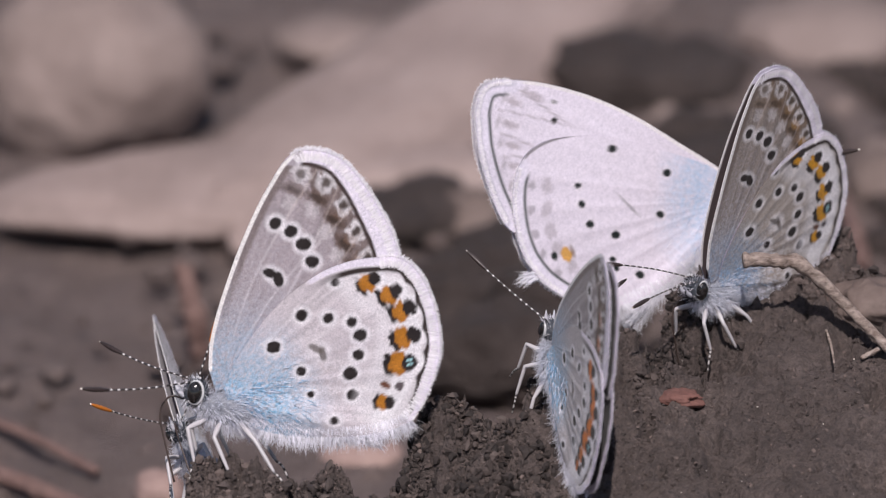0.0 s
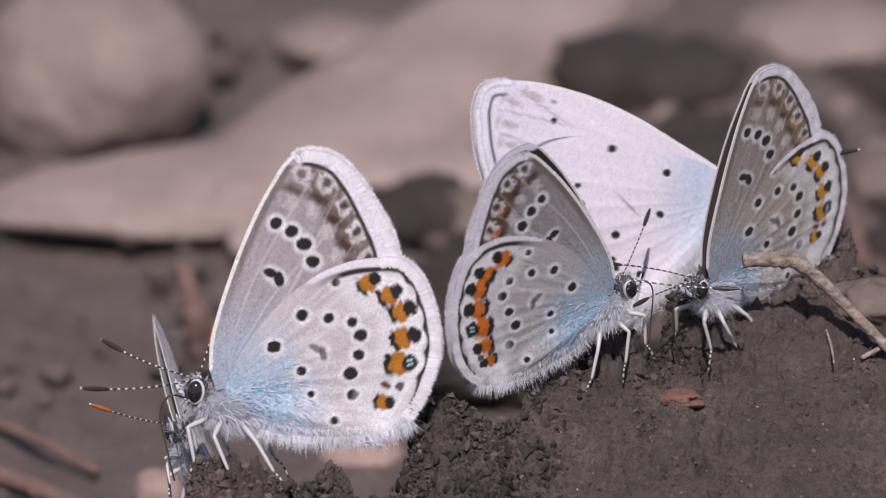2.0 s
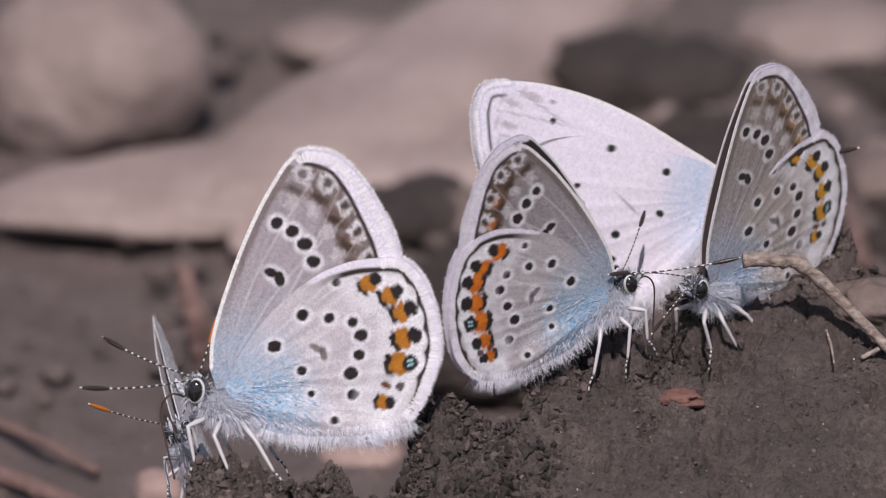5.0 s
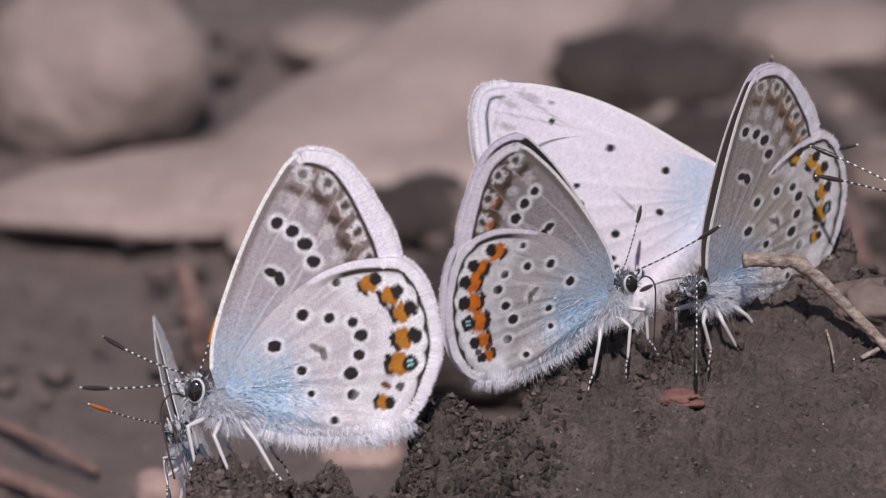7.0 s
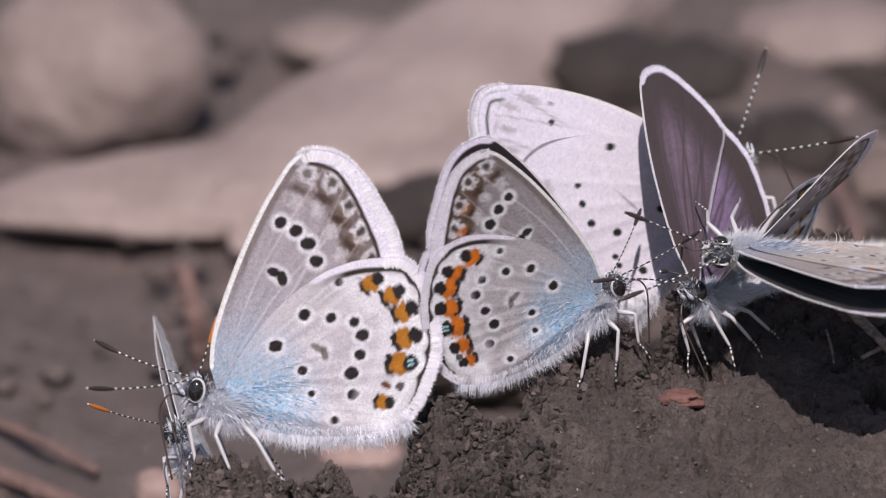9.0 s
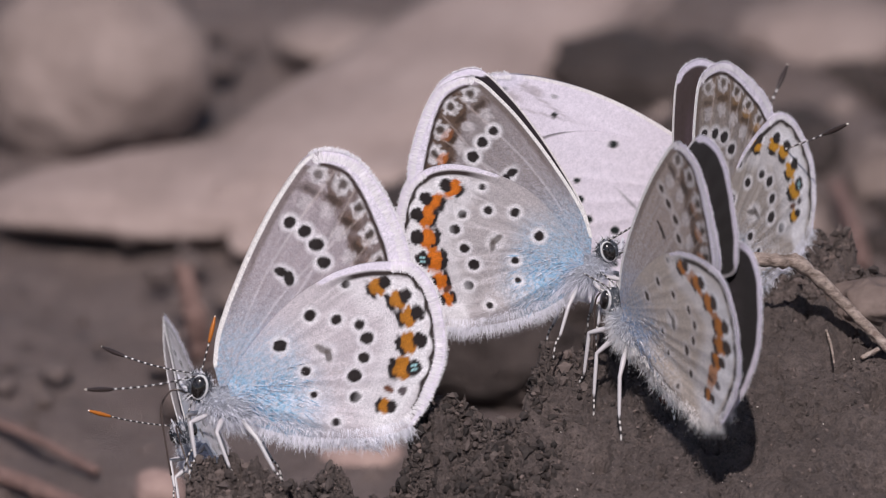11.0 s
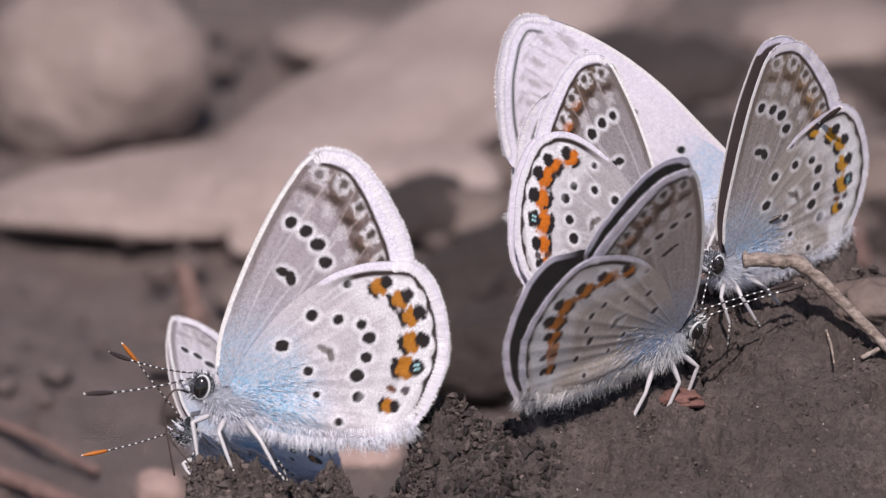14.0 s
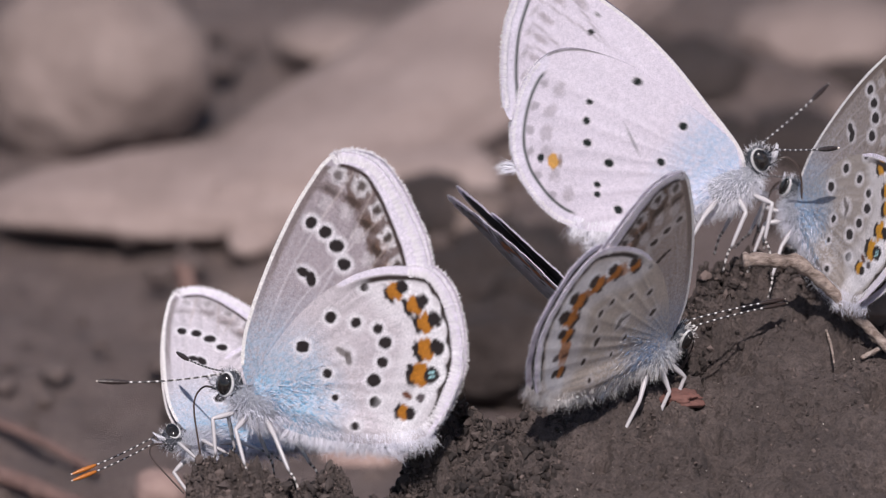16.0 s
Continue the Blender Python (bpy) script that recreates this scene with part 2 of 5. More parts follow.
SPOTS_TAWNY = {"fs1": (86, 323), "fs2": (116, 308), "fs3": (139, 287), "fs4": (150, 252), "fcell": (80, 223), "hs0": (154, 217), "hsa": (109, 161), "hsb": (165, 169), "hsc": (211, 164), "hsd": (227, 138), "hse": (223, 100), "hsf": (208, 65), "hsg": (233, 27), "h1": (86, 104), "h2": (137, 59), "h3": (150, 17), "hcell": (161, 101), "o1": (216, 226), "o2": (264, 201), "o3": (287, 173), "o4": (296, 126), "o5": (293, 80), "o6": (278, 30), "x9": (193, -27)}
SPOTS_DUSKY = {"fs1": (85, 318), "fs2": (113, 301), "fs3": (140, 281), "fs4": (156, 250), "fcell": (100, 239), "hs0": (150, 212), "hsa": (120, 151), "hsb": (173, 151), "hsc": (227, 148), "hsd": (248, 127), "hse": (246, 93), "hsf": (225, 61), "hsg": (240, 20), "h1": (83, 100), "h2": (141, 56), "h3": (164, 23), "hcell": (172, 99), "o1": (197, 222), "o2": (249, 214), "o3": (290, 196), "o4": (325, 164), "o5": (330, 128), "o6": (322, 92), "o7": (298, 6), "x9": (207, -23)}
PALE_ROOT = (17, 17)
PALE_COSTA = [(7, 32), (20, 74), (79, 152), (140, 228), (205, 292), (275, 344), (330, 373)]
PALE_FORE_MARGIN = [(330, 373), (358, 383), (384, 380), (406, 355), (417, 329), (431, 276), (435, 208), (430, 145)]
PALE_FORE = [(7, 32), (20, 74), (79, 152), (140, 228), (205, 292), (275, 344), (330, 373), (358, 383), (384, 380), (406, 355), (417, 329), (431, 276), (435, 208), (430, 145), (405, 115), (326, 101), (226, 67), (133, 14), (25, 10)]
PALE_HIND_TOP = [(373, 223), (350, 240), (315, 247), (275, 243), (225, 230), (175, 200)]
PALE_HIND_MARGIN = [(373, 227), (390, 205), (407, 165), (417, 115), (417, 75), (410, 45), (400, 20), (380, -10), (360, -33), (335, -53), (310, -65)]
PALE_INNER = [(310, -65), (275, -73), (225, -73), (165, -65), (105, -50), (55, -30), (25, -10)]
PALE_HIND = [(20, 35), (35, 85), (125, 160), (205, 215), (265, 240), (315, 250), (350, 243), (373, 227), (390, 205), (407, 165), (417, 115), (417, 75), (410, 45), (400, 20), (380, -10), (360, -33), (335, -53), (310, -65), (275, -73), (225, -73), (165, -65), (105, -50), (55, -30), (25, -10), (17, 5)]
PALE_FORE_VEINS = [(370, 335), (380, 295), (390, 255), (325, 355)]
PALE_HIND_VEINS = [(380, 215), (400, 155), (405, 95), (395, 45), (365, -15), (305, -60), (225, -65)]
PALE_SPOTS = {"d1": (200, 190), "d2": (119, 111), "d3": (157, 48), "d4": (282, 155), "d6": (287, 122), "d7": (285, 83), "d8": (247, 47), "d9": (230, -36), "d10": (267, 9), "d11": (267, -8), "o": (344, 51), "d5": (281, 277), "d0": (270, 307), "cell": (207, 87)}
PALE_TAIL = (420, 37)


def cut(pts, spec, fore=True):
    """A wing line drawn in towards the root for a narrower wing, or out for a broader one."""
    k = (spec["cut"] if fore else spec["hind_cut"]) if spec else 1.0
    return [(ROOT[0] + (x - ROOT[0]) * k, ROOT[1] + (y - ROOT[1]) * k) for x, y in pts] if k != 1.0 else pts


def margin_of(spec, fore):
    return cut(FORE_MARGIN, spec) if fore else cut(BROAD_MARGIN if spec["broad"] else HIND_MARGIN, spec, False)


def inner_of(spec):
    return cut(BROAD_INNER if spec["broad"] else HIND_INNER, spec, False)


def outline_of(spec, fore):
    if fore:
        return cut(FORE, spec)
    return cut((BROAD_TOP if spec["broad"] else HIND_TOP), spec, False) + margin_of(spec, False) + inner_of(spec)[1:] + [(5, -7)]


def lin(r, g, b):
    """Linear colour from display values."""
    return np.array([((c / 255 + 0.055) / 1.055) ** 2.4 if c > 10 else c / 3294.6 for c in (r, g, b)])


def spline(pts, n, closed=False):
    p = np.array(pts, dtype=float)
    seg = np.r_[0, np.cumsum(np.hypot(*np.diff(p, axis=0).T))]
    t = np.linspace(0, seg[-1], n)
    k = np.clip(np.searchsorted(seg, t, side="right") - 1, 0, len(p) - 2)
    f = ((t - seg[k]) / (seg[k + 1] - seg[k]))[:, None]
    p0, p1, p2, p3 = p[np.maximum(k - 1, 0)], p[k], p[k + 1], p[np.minimum(k + 2, len(p) - 1)]
    return 0.5 * (2 * p1 + (p2 - p0) * f + (2 * p0 - 5 * p1 + 4 * p2 - p3) * f ** 2 + (3 * p1 - p0 - 3 * p2 + p3) * f ** 3)


def near_line(q, line):
    """Distance of the rows of q from a polyline, and how far along it (0..1) the nearest point lies."""
    best, along = np.full(len(q), 1e9), np.zeros(len(q))
    seg = np.r_[0, np.cumsum(np.hypot(*np.diff(line, axis=0).T))]
    for i in range(len(line) - 1):
        a, b = line[i], line[i + 1]
        ab = b - a
        t = np.clip(((q - a) @ ab) / (ab @ ab), 0, 1)
        d = np.hypot(*(q - a - t[:, None] * ab).T)
        m = d < best
        best[m], along[m] = d[m], (seg[i] + t[m] * (seg[i + 1] - seg[i])) / seg[-1]
    return best, along


def over(col, mask, c):
    m = np.clip(mask, 0, 1)[:, None]
    return col * (1 - m) + np.asarray(c) * m


def blob(q, x, y, rx, ry, turn=0.0, soft=3.0, wob=0.0):
    """Soft-edged oval mask."""
    d = q - (x, y)
    c, s = math.cos(radians(turn)), math.sin(radians(turn))
    u, v = (d[:, 0] * c + d[:, 1] * s) / rx, (-d[:, 0] * s + d[:, 1] * c) / ry
    r = np.hypot(u, v)
    if wob:
        r = r + wob * vnoise(np.c_[q * 0.16, np.full(len(q), x * 0.37 + 3.1)])
    return np.clip((1 - r) * min(rx, ry) / soft + 0.5, 0, 1)


def noise2(q, scale, seed):
    return vnoise(np.c_[q * scale, np.full(len(q), seed * 1.7 + 0.31)])


def vein_mask(q, root, ends, width):
    m = np.zeros(len(q))
    for i, e in enumerate(ends):
        bow = np.array(root) + (np.array(e) - root) * 0.5 + np.array([(e[1] - root[1]), -(e[0] - root[0])]) * 0.05 * (1 if i % 2 else -1)
        d, al = near_line(q, spline([root, bow, e], 10))
        m = np.maximum(m, np.clip(1.3 - d / width, 0, 1) * np.clip(al * 3, 0, 1))
    return m


def under_blue(q, spec, fore):
    """Underside of a silver-studded wing: black ringed spots, orange band, blue dusted base."""
    P = spec["spots"]
    tone = spec["tone"]
    root = np.array(ROOT)
    wash = noise2(q, 0.012, 1)
    col = np.repeat((lin(*spec["fore" if fore else "hind"]))[None], len(q), 0) * (1 + 0.07 * wash[:, None])
    ends = FORE_VEINS if fore else HIND_VEINS
    arc = spline(margin_of(spec, fore), 80)
    d, al = near_line(q, arc)
    col = over(col, 0.4 * vein_mask(q, root, ends, 2.6), lin(*spec["vein"]))
    # streaks along the cells
    ang = np.arctan2(q[:, 1] - root[1], q[:, 0] - root[0])
    rad = np.hypot(*(q - root).T)
    col = col * (1 + 0.15 * np.clip(rad / 140 - 0.4, 0, 1) * vnoise(np.c_[ang * 42, rad * 0.012, np.full(len(q), 4.4)]))[:, None]
    # blue dusting at the base
    reach = 1 - rad / spec["blue_reach"] + 0.18 * noise2(q, 0.02, 5)
    low = np.clip((-(q[:, 1] - root[1]) + 150) / 170, 0, 1) if not fore else np.clip((230 - q[:, 1]) / 170, 0, 1) * 0.7
    dust = np.clip(reach * 2.1, 0, 1) * low
    speck = 0.5 + 0.8 * noise2(q, 0.3, 9)
    col = over(col, dust * np.clip(0.25 + 0.9 * speck + 0.35 * noise2(q, 0.5, 15), 0, 1), lin(*spec["blue"]))
    col = over(col, np.clip(dust * 1.3 - 0.62, 0, 1) * (noise2(q, 0.34, 12) > 0.3) * 0.75, lin(58, 70, 88))
    pale = np.clip(1.25 - np.abs(rad - 150) / 90, 0, 1) * (noise2(q, 0.3, 21) > 0.1) * low
    col = over(col, 0.4 * pale, lin(236, 234, 242))
    if fore:
        haze = np.clip(1.25 - rad / 330, 0, 1) * np.clip(0.45 + 0.7 * noise2(q, 0.3, 23), 0, 1)
        col = over(col, haze * 0.45, lin(214, 214, 228))
    black = lin(*spec["black"])
    white = lin(*spec["white"])
    dot, halo, rim = spec["dot"], spec["halo"], spec["rim"]
    slim = spec["slim"]

    def spot(col, x, y, rx, ry, turn):
        """A black spot with its white ring, narrowed along the wing's rays where the kind has dashes."""
        ray = math.degrees(math.atan2(y - root[1], x - root[0]))
        turn = turn if slim == 1 else ray
        col = over(col, blob(q, x, y, rx * slim + 7, ry + 7, turn, 7) * halo, white)
        return over(col, blob(q, x, y, rx * slim * dot, ry * dot, turn, 2.4, 0.14), black)

    if fore:
        wid = (20 + 22 * np.clip(al * 1.15 + 0.1, 0, 1)) * rim
        brown, deep = lin(*spec["brown"]), lin(*spec["brown"]) * 0.42
        zone = np.clip((wid + 66 - d + 6 * noise2(q, 0.05, 6)) / 14, 0, 1) * np.clip(al * 14 - 0.2, 0, 1)
        col = over(col, np.minimum(zone * 0.5 * spec["band"], 1), brown)
        for k in range(5):
            a = 0.12 + k * 0.19
            p = arc[int(min(a, 0.97) * 79)]
            inn = (root - p) / np.hypot(*(root - p))
            turn = math.degrees(math.atan2(inn[1], inn[0]))
            w0 = wid_at(a) * rim
            g = min(spec["band"] * (0.55 + 0.13 * k), 1.0)
            ring = 0.3 + 0.5 * spec["halo"]
            # from the margin inwards: white ring, dark spot in it, brown bar, dark crescent, pale ray
            for off, ra, rb, c, st in ((76, 16, 12, lin(224, 217, 220), 0.5), (52, 13, 22, brown, 0.6), (54, 6.5, 14, deep, 0.85), (22, 18, 18, white, ring),
                                       (23, 15, 5, brown, 0.55), (22, 8.5, 8.5, deep, 0.9), (8, 4.5, 12, white, ring)):
                cxy = p + inn * (w0 + off)
                col = over(col, blob(q, cxy[0], cxy[1], ra, rb, turn, 5, 0.4) * st * g, c)
            if spec["fore_orange"] and k > 1:
                cxy = p + inn * (w0 + 40)
                col = over(col, blob(q, cxy[0], cxy[1], 10, 15, turn, 4, 0.3) * spec["fore_orange"] * min(1, (k - 1) / 3), lin(*spec["orange"]))
        col = over(col, 0.5 * vein_mask(q, root, ends, 2.0) * np.clip((130 - d) / 40, 0, 1), lin(176, 160, 154))
        rag = np.clip((wid + 90 - d) / 20, 0, 1)[:, None]
        col = col * (1 + rag * (0.16 * noise2(q, 0.16, 17) + 0.1 * noise2(q, 0.4, 18))[:, None])
        for n, rx, ry in (("fs1", 11, 10), ("fs2", 12, 11), ("fs3", 13, 12), ("fs4", 12, 11)):
            col = spot(col, *P[n], rx, ry, 20)
        x, y = P["fcell"]
        if slim == 1:
            col = over(col, blob(q, x + 2, y, 25, 16, -35, 7) * halo, white)
            col = over(col, blob(q, x - 6, y + 5, 13 * dot, 8, -15, 2.5, 0.12), black)
            col = over(col, blob(q, x + 9, y - 6, 9 * dot, 13, 10, 2.5, 0.12), black)
        else:
            col = over(col, blob(q, x, y, 20, 5, -38, 2.5, 0.3), black)
        fr = wid
    else:
        for n, r in (("hsa", 11), ("hsb", 10), ("hsc", 10), ("hsd", 12), ("hse", 11), ("hsf", 13), ("hsg", 11), ("h1", 12), ("h2", 9), ("h3", 7), ("x9", 8), ("hs0", 8)):
            col = spot(col, *P[n], r, r * 0.9, 30)
        x, y = P["hcell"]
        col = over(col, blob(q, x, y, 22, 20, 0, 8) * 0.45, white)
        col = over(col, blob(q, x - 4, y + 4, 15, 6 * slim, -30, 3, 0.2) * 0.8, lin(92, 82, 78))
        col = over(col, blob(q, x + 7, y - 5, 6, 14, 15, 3, 0.2) * 0.8, lin(92, 82, 78))
        # white field round the band
        names = [n for n in ("o1", "o2", "o3", "o4", "o5", "o6", "o7") if n in P]
        bd, ba = near_line(q, spline([P[n] for n in names], 40))
        col = over(col, np.clip((58 - bd) / 22, 0, 1) * 0.5, white)
        col = over(col, np.clip((72 - d) / 10, 0, 1) * np.clip((d - 33 * rim) / 6, 0, 1) * 0.7 * np.clip(al * 4 - 0.8, 0, 1), white)
        size = {"o1": 17, "o2": 18, "o3": 19, "o4": 20, "o5": 22, "o6": 14 if "o7" not in P else 17, "o7": 14}
        join = spec["chain"]
        if join:
            col = over(col, np.clip((13 + 5 * noise2(q, 0.09, 8) - bd) / 4, 0, 1) * np.clip(3 * np.sin(ba * math.pi), 0, 1) * join, lin(*spec["orange"]) * 0.9)
        for n in names:
            x, y = P[n]
            r = size[n] * spec["lunule"]
            inn = (root - (x, y)) / np.hypot(*(root - np.array((x, y))))
            turn = math.degrees(math.atan2(inn[1], inn[0]))
            ox, oy = x - inn[0] * r * 0.95, y - inn[1] * r * 0.95
            col = over(col, blob(q, ox - inn[0] * r * 0.2, oy - inn[1] * r * 0.2, r * 0.98, r * 1.05, turn, 4, 0.2) * 0.9, white)
            col = over(col, blob(q, x + inn[0] * r * 0.72, y + inn[1] * r * 0.72, r * 0.46, r * 0.92, turn, 3, 0.35), black)
            col = over(col, blob(q, x - inn[0] * 1.0, y - inn[1] * 1.0, r * 0.74, r * 0.98, turn, 3, 0.28), lin(*spec["orange"]) * 0.9)
            col = over(col, blob(q, x + 2, y + 3, r * 0.45, r * 0.6, turn, 7, 0.5) * 0.55, lin(*spec["orange"]) * 1.15)
            col = over(col, blob(q, ox, oy, r * 0.64, r * 0.74, 0, 2.5, 0.22), black)
            if n in spec["gems"]:
                for gx, gy in ((-3, 3), (3, -2), (2, 5), (-2, -5)):
                    col = over(col, blob(q, ox + gx, oy + gy, 2.6, 2.2, 0, 2), lin(176, 226, 232))
        x, y = P[names[-2]]
        x6, y6 = P[names[-1]]
        mx, my = 0.45 * x + 0.55 * x6 + 2, 0.42 * y + 0.58 * y6 + 2
        col = over(col, blob(q, mx - 8, my, 10, 6, -20, 3, 0.3), lin(104, 62, 44))
        col = over(col, blob(q, mx + 16, my - 2, 8, 8, 0, 3, 0.3), lin(92, 82, 86))
        fr = rim * (10 + 10 * np.clip(al * 2.6, 0, 1)) * np.clip((1 - al) * 9, 0.35, 1)
    # marginal line and fringe
    edge = d - fr
    if fore:
        col = over(col, np.clip(1.6 - np.abs(edge - 3) / 4.0, 0, 1) * np.clip(al * 30, 0, 1), lin(58, 43, 39))
    else:
        lobe = np.abs(np.sin(al * 30.0)) * np.clip(al * 4 - 0.8, 0, 1)
        line = np.clip(1.7 - np.abs(edge - 7 + 5.0 * lobe) / (2.6 + 1.4 * (1 - lobe)), 0, 1)
        col = over(col, line * np.clip(al * 8 + 0.1, 0, 1) * np.clip((0.985 - al) * 30, 0, 1), lin(48, 36, 34))
    fringe = lin(*spec["fringe"]) * (1 + 0.12 * vnoise(np.c_[al * 130, np.full(len(q), 2.2), np.full(len(q), 0.7)]))[:, None]
    inside = np.clip(-edge / 3 + 0.5, 0, 1)
    m = inside[:, None]
    col = col * (1 - m) + fringe * m
    if fore:
        # pale leading edge with a brown line behind it
        cd, ca = near_line(q, spline(cut(FORE_COSTA, spec), 40))
        col = over(col, np.clip(1.5 - np.abs(cd - 12) / 6, 0, 1) * 0.6 * np.clip(ca * 2.2 - 0.2, 0, 1), lin(92, 74, 64))
        col = over(col, np.clip((6.5 - cd) / 2 + 0.5, 0, 1), lin(244, 240, 238))
    return np.clip(col, 0.003, 0.95)


def wid_at(a):
    return 20 + 22 * min(1, max(0, a * 1.15 + 0.1))


def upper_blue(q, spec, fore):
    """Upper side: violet blue or dark brown with a dark border and white fringe."""
    root = np.array(ROOT)
    arc = spline(margin_of(spec, fore), 80)
    d, al = near_line(q, arc)
    dark = lin(*spec["upper_dark"])
    col = np.repeat(lin(*spec["upper" if fore else "upper_hind"])[None], len(q), 0) * (1 + 0.18 * noise2(q, 0.015, 3) + 0.1 * noise2(q, 0.11, 14))[:, None]
    ang, rad = np.arctan2(q[:, 1] - root[1], q[:, 0] - root[0]), np.hypot(*(q - root).T)
    col = col * (1 + 0.4 * vnoise(np.c_[ang * 34, rad * 0.01, np.full(len(q), 6.4)]))[:, None]
    col = over(col, vein_mask(q, root, FORE_VEINS if fore else HIND_VEINS, 4.0) * 0.7, dark)
    b = spec["border"]
    col = over(col, np.clip((b + 32 - d) / (b * 0.7), 0, 1), dark)
    if fore:
        cd, ca = near_line(q, spline(cut(FORE_COSTA, spec), 40))
        col = over(col, np.clip((62 - cd) / 30, 0, 1) * 0.9, dark)
        col = over(col, np.clip((4 - cd) / 2 + 0.5, 0, 1), lin(232, 226, 226))
        back = near_line(q, spline(cut(FORE[18:], spec), 30))[0]
        col = over(col, np.clip((7 - back) / 3, 0, 1) * 0.75, lin(214, 206, 212))
    col = over(col, np.clip((20 * spec["rim"] - d) / 3 + 0.5, 0, 1) * (1 if fore else np.clip(al * 8 - 1.6, 0, 1)), lin(*spec["fringe"]))
    return np.clip(col, 0.003, 0.95)


def under_pale(q, spec, fore):
    """Underside of a pale tailed wing: white-grey with a few small black dots."""
    P = PALE_SPOTS
    root = np.array(PALE_ROOT)
    col = np.repeat(lin(234, 225, 236)[None], len(q), 0) * (1 + 0.05 * noise2(q, 0.012, 1))[:, None]
    rad = np.hypot(*(q - root).T)
    ang = np.arctan2(q[:, 1] - root[1], q[:, 0] - root[0])
    col = col * (1 + 0.05 * vnoise(np.c_[ang * 24, rad * 0.008, np.full(len(q), 4.4)]))[:, None]
    arc = spline(PALE_FORE_MARGIN if fore else PALE_HIND_MARGIN, 60)
    d, al = near_line(q, arc)
    dust = np.clip(1.7 - rad / 105 + 0.25 * noise2(q, 0.02, 5), 0, 1)
    if fore:
        dust = dust * np.clip((60 - q[:, 1]) / 60, 0, 1)
    col = over(col, dust * (0.5 + 0.4 * noise2(q, 0.22, 9)), lin(168, 200, 230))
    black, green = lin(22, 30, 28), lin(104, 106, 98)
    if fore:
        for k in range(7):
            p = arc[int((0.06 + k * 0.14) * 59)]
            inn = (root - p) / np.hypot(*(root - p))
            way = math.degrees(math.atan2(inn[1], inn[0]))
            c = p + inn * 66
            col = over(col, blob(q, c[0], c[1], 18, 6, way, 5, 0.35) * 0.5, lin(138, 122, 122))
            c = p + inn * 44
            col = over(col, blob(q, c[0], c[1], 4, 11, way, 4, 0.35) * 0.35, lin(126, 116, 116))
        for n, r in (("d5", 6), ("d0", 4)):
            x, y = P[n]
            col = over(col, blob(q, x, y, r, r, 0, 2.5, 0.2), green if n == "d0" else black)
        edge = d - 25
        cd, ca = near_line(q, spline(PALE_COSTA, 40))
        col = over(col, np.clip((6 - cd) / 2 + 0.5, 0, 1), lin(246, 240, 240))
        col = over(col, np.clip(1.5 - np.abs(d - 9) / 2.6, 0, 1) * 0.9, lin(56, 68, 70))
        col = over(col, 0.4 * vein_mask(q, root, PALE_FORE_VEINS, 2.4) * np.clip((170 - d) / 60, 0, 1), lin(120, 106, 106))
    else:
        for k in range(6):
            p = arc[int((0.1 + k * 0.13) * 59)]
            inn = (root - p) / np.hypot(*(root - p))
            c = p + inn * 62
            col = over(col, blob(q, c[0], c[1], 10, 13, math.degrees(math.atan2(inn[1], inn[0])), 6, 0.4) * 0.4, lin(136, 124, 128))
            c = p + inn * 34
            col = over(col, blob(q, c[0], c[1], 8, 7, 0, 4, 0.4) * 0.55, lin(132, 124, 130))
        for n, r in (("d1", 8.5), ("d2", 8), ("d3", 7.5), ("d4", 6), ("d6", 7), ("d7", 7.5), ("d8", 8.5), ("d9", 8), ("d10", 6), ("d11", 6)):
            x, y = P[n]
            col = over(col, blob(q, x, y, r + 5, r + 5, 0, 4) * 0.5, lin(240, 232, 240))
            col = over(col, blob(q, x, y, r, r * 0.86, 30, 2.2, 0.15), black)
        x, y = P["cell"]
        col = over(col, blob(q, x, y, 2.2, 27, -25, 2) * 0.7, lin(120, 118, 122))
        x, y = P["o"]
        col = over(col, blob(q, x, y, 10, 13, 0, 3, 0.25), lin(214, 160, 84))
        col = over(col, blob(q, x - 12, y, 4, 11, 0, 3, 0.2) * 0.7, lin(116, 84, 50))
        col = over(col, blob(q, x + 22, y + 6, 6, 8, 0, 2.5, 0.2), black)
        edge = d - 22
        hd, ha = near_line(q, spline(PALE_HIND_TOP, 30))
        col = over(col, np.clip(1.4 - hd / 2.4, 0, 1) * np.clip(2.4 - ha * 2.2, 0, 1) * 0.8, lin(98, 92, 92))
    col = over(col, np.clip(1.5 - np.abs(edge) / 3.2, 0, 1) * np.clip(al * 25, 0, 1) * np.clip((1 - al) * 25, 0, 1) * 0.95, lin(58, 66, 62))
    fr = lin(232, 226, 238) * (1 + 0.07 * vnoise(np.c_[al * 80, np.full(len(q), 2.2), np.full(len(q), 0.7)]))[:, None]
    m = np.clip(-edge / 3, 0, 1)[:, None] * (0.75 if fore else 0.85)
    col = col * (1 - m) + fr * m
    return np.clip(col, 0.003, 0.95)


def upper_pale(q, spec, fore):
    col = np.repeat(lin(120, 112, 140)[None], len(q), 0) * (1 + 0.1 * noise2(q, 0.015, 3))[:, None]
    arc = spline(PALE_FORE_MARGIN if fore else PALE_HIND_MARGIN, 60)
    d, al = near_line(q, arc)
    return over(col, np.clip((24 - d) / 3, 0, 1), lin(230, 224, 232))


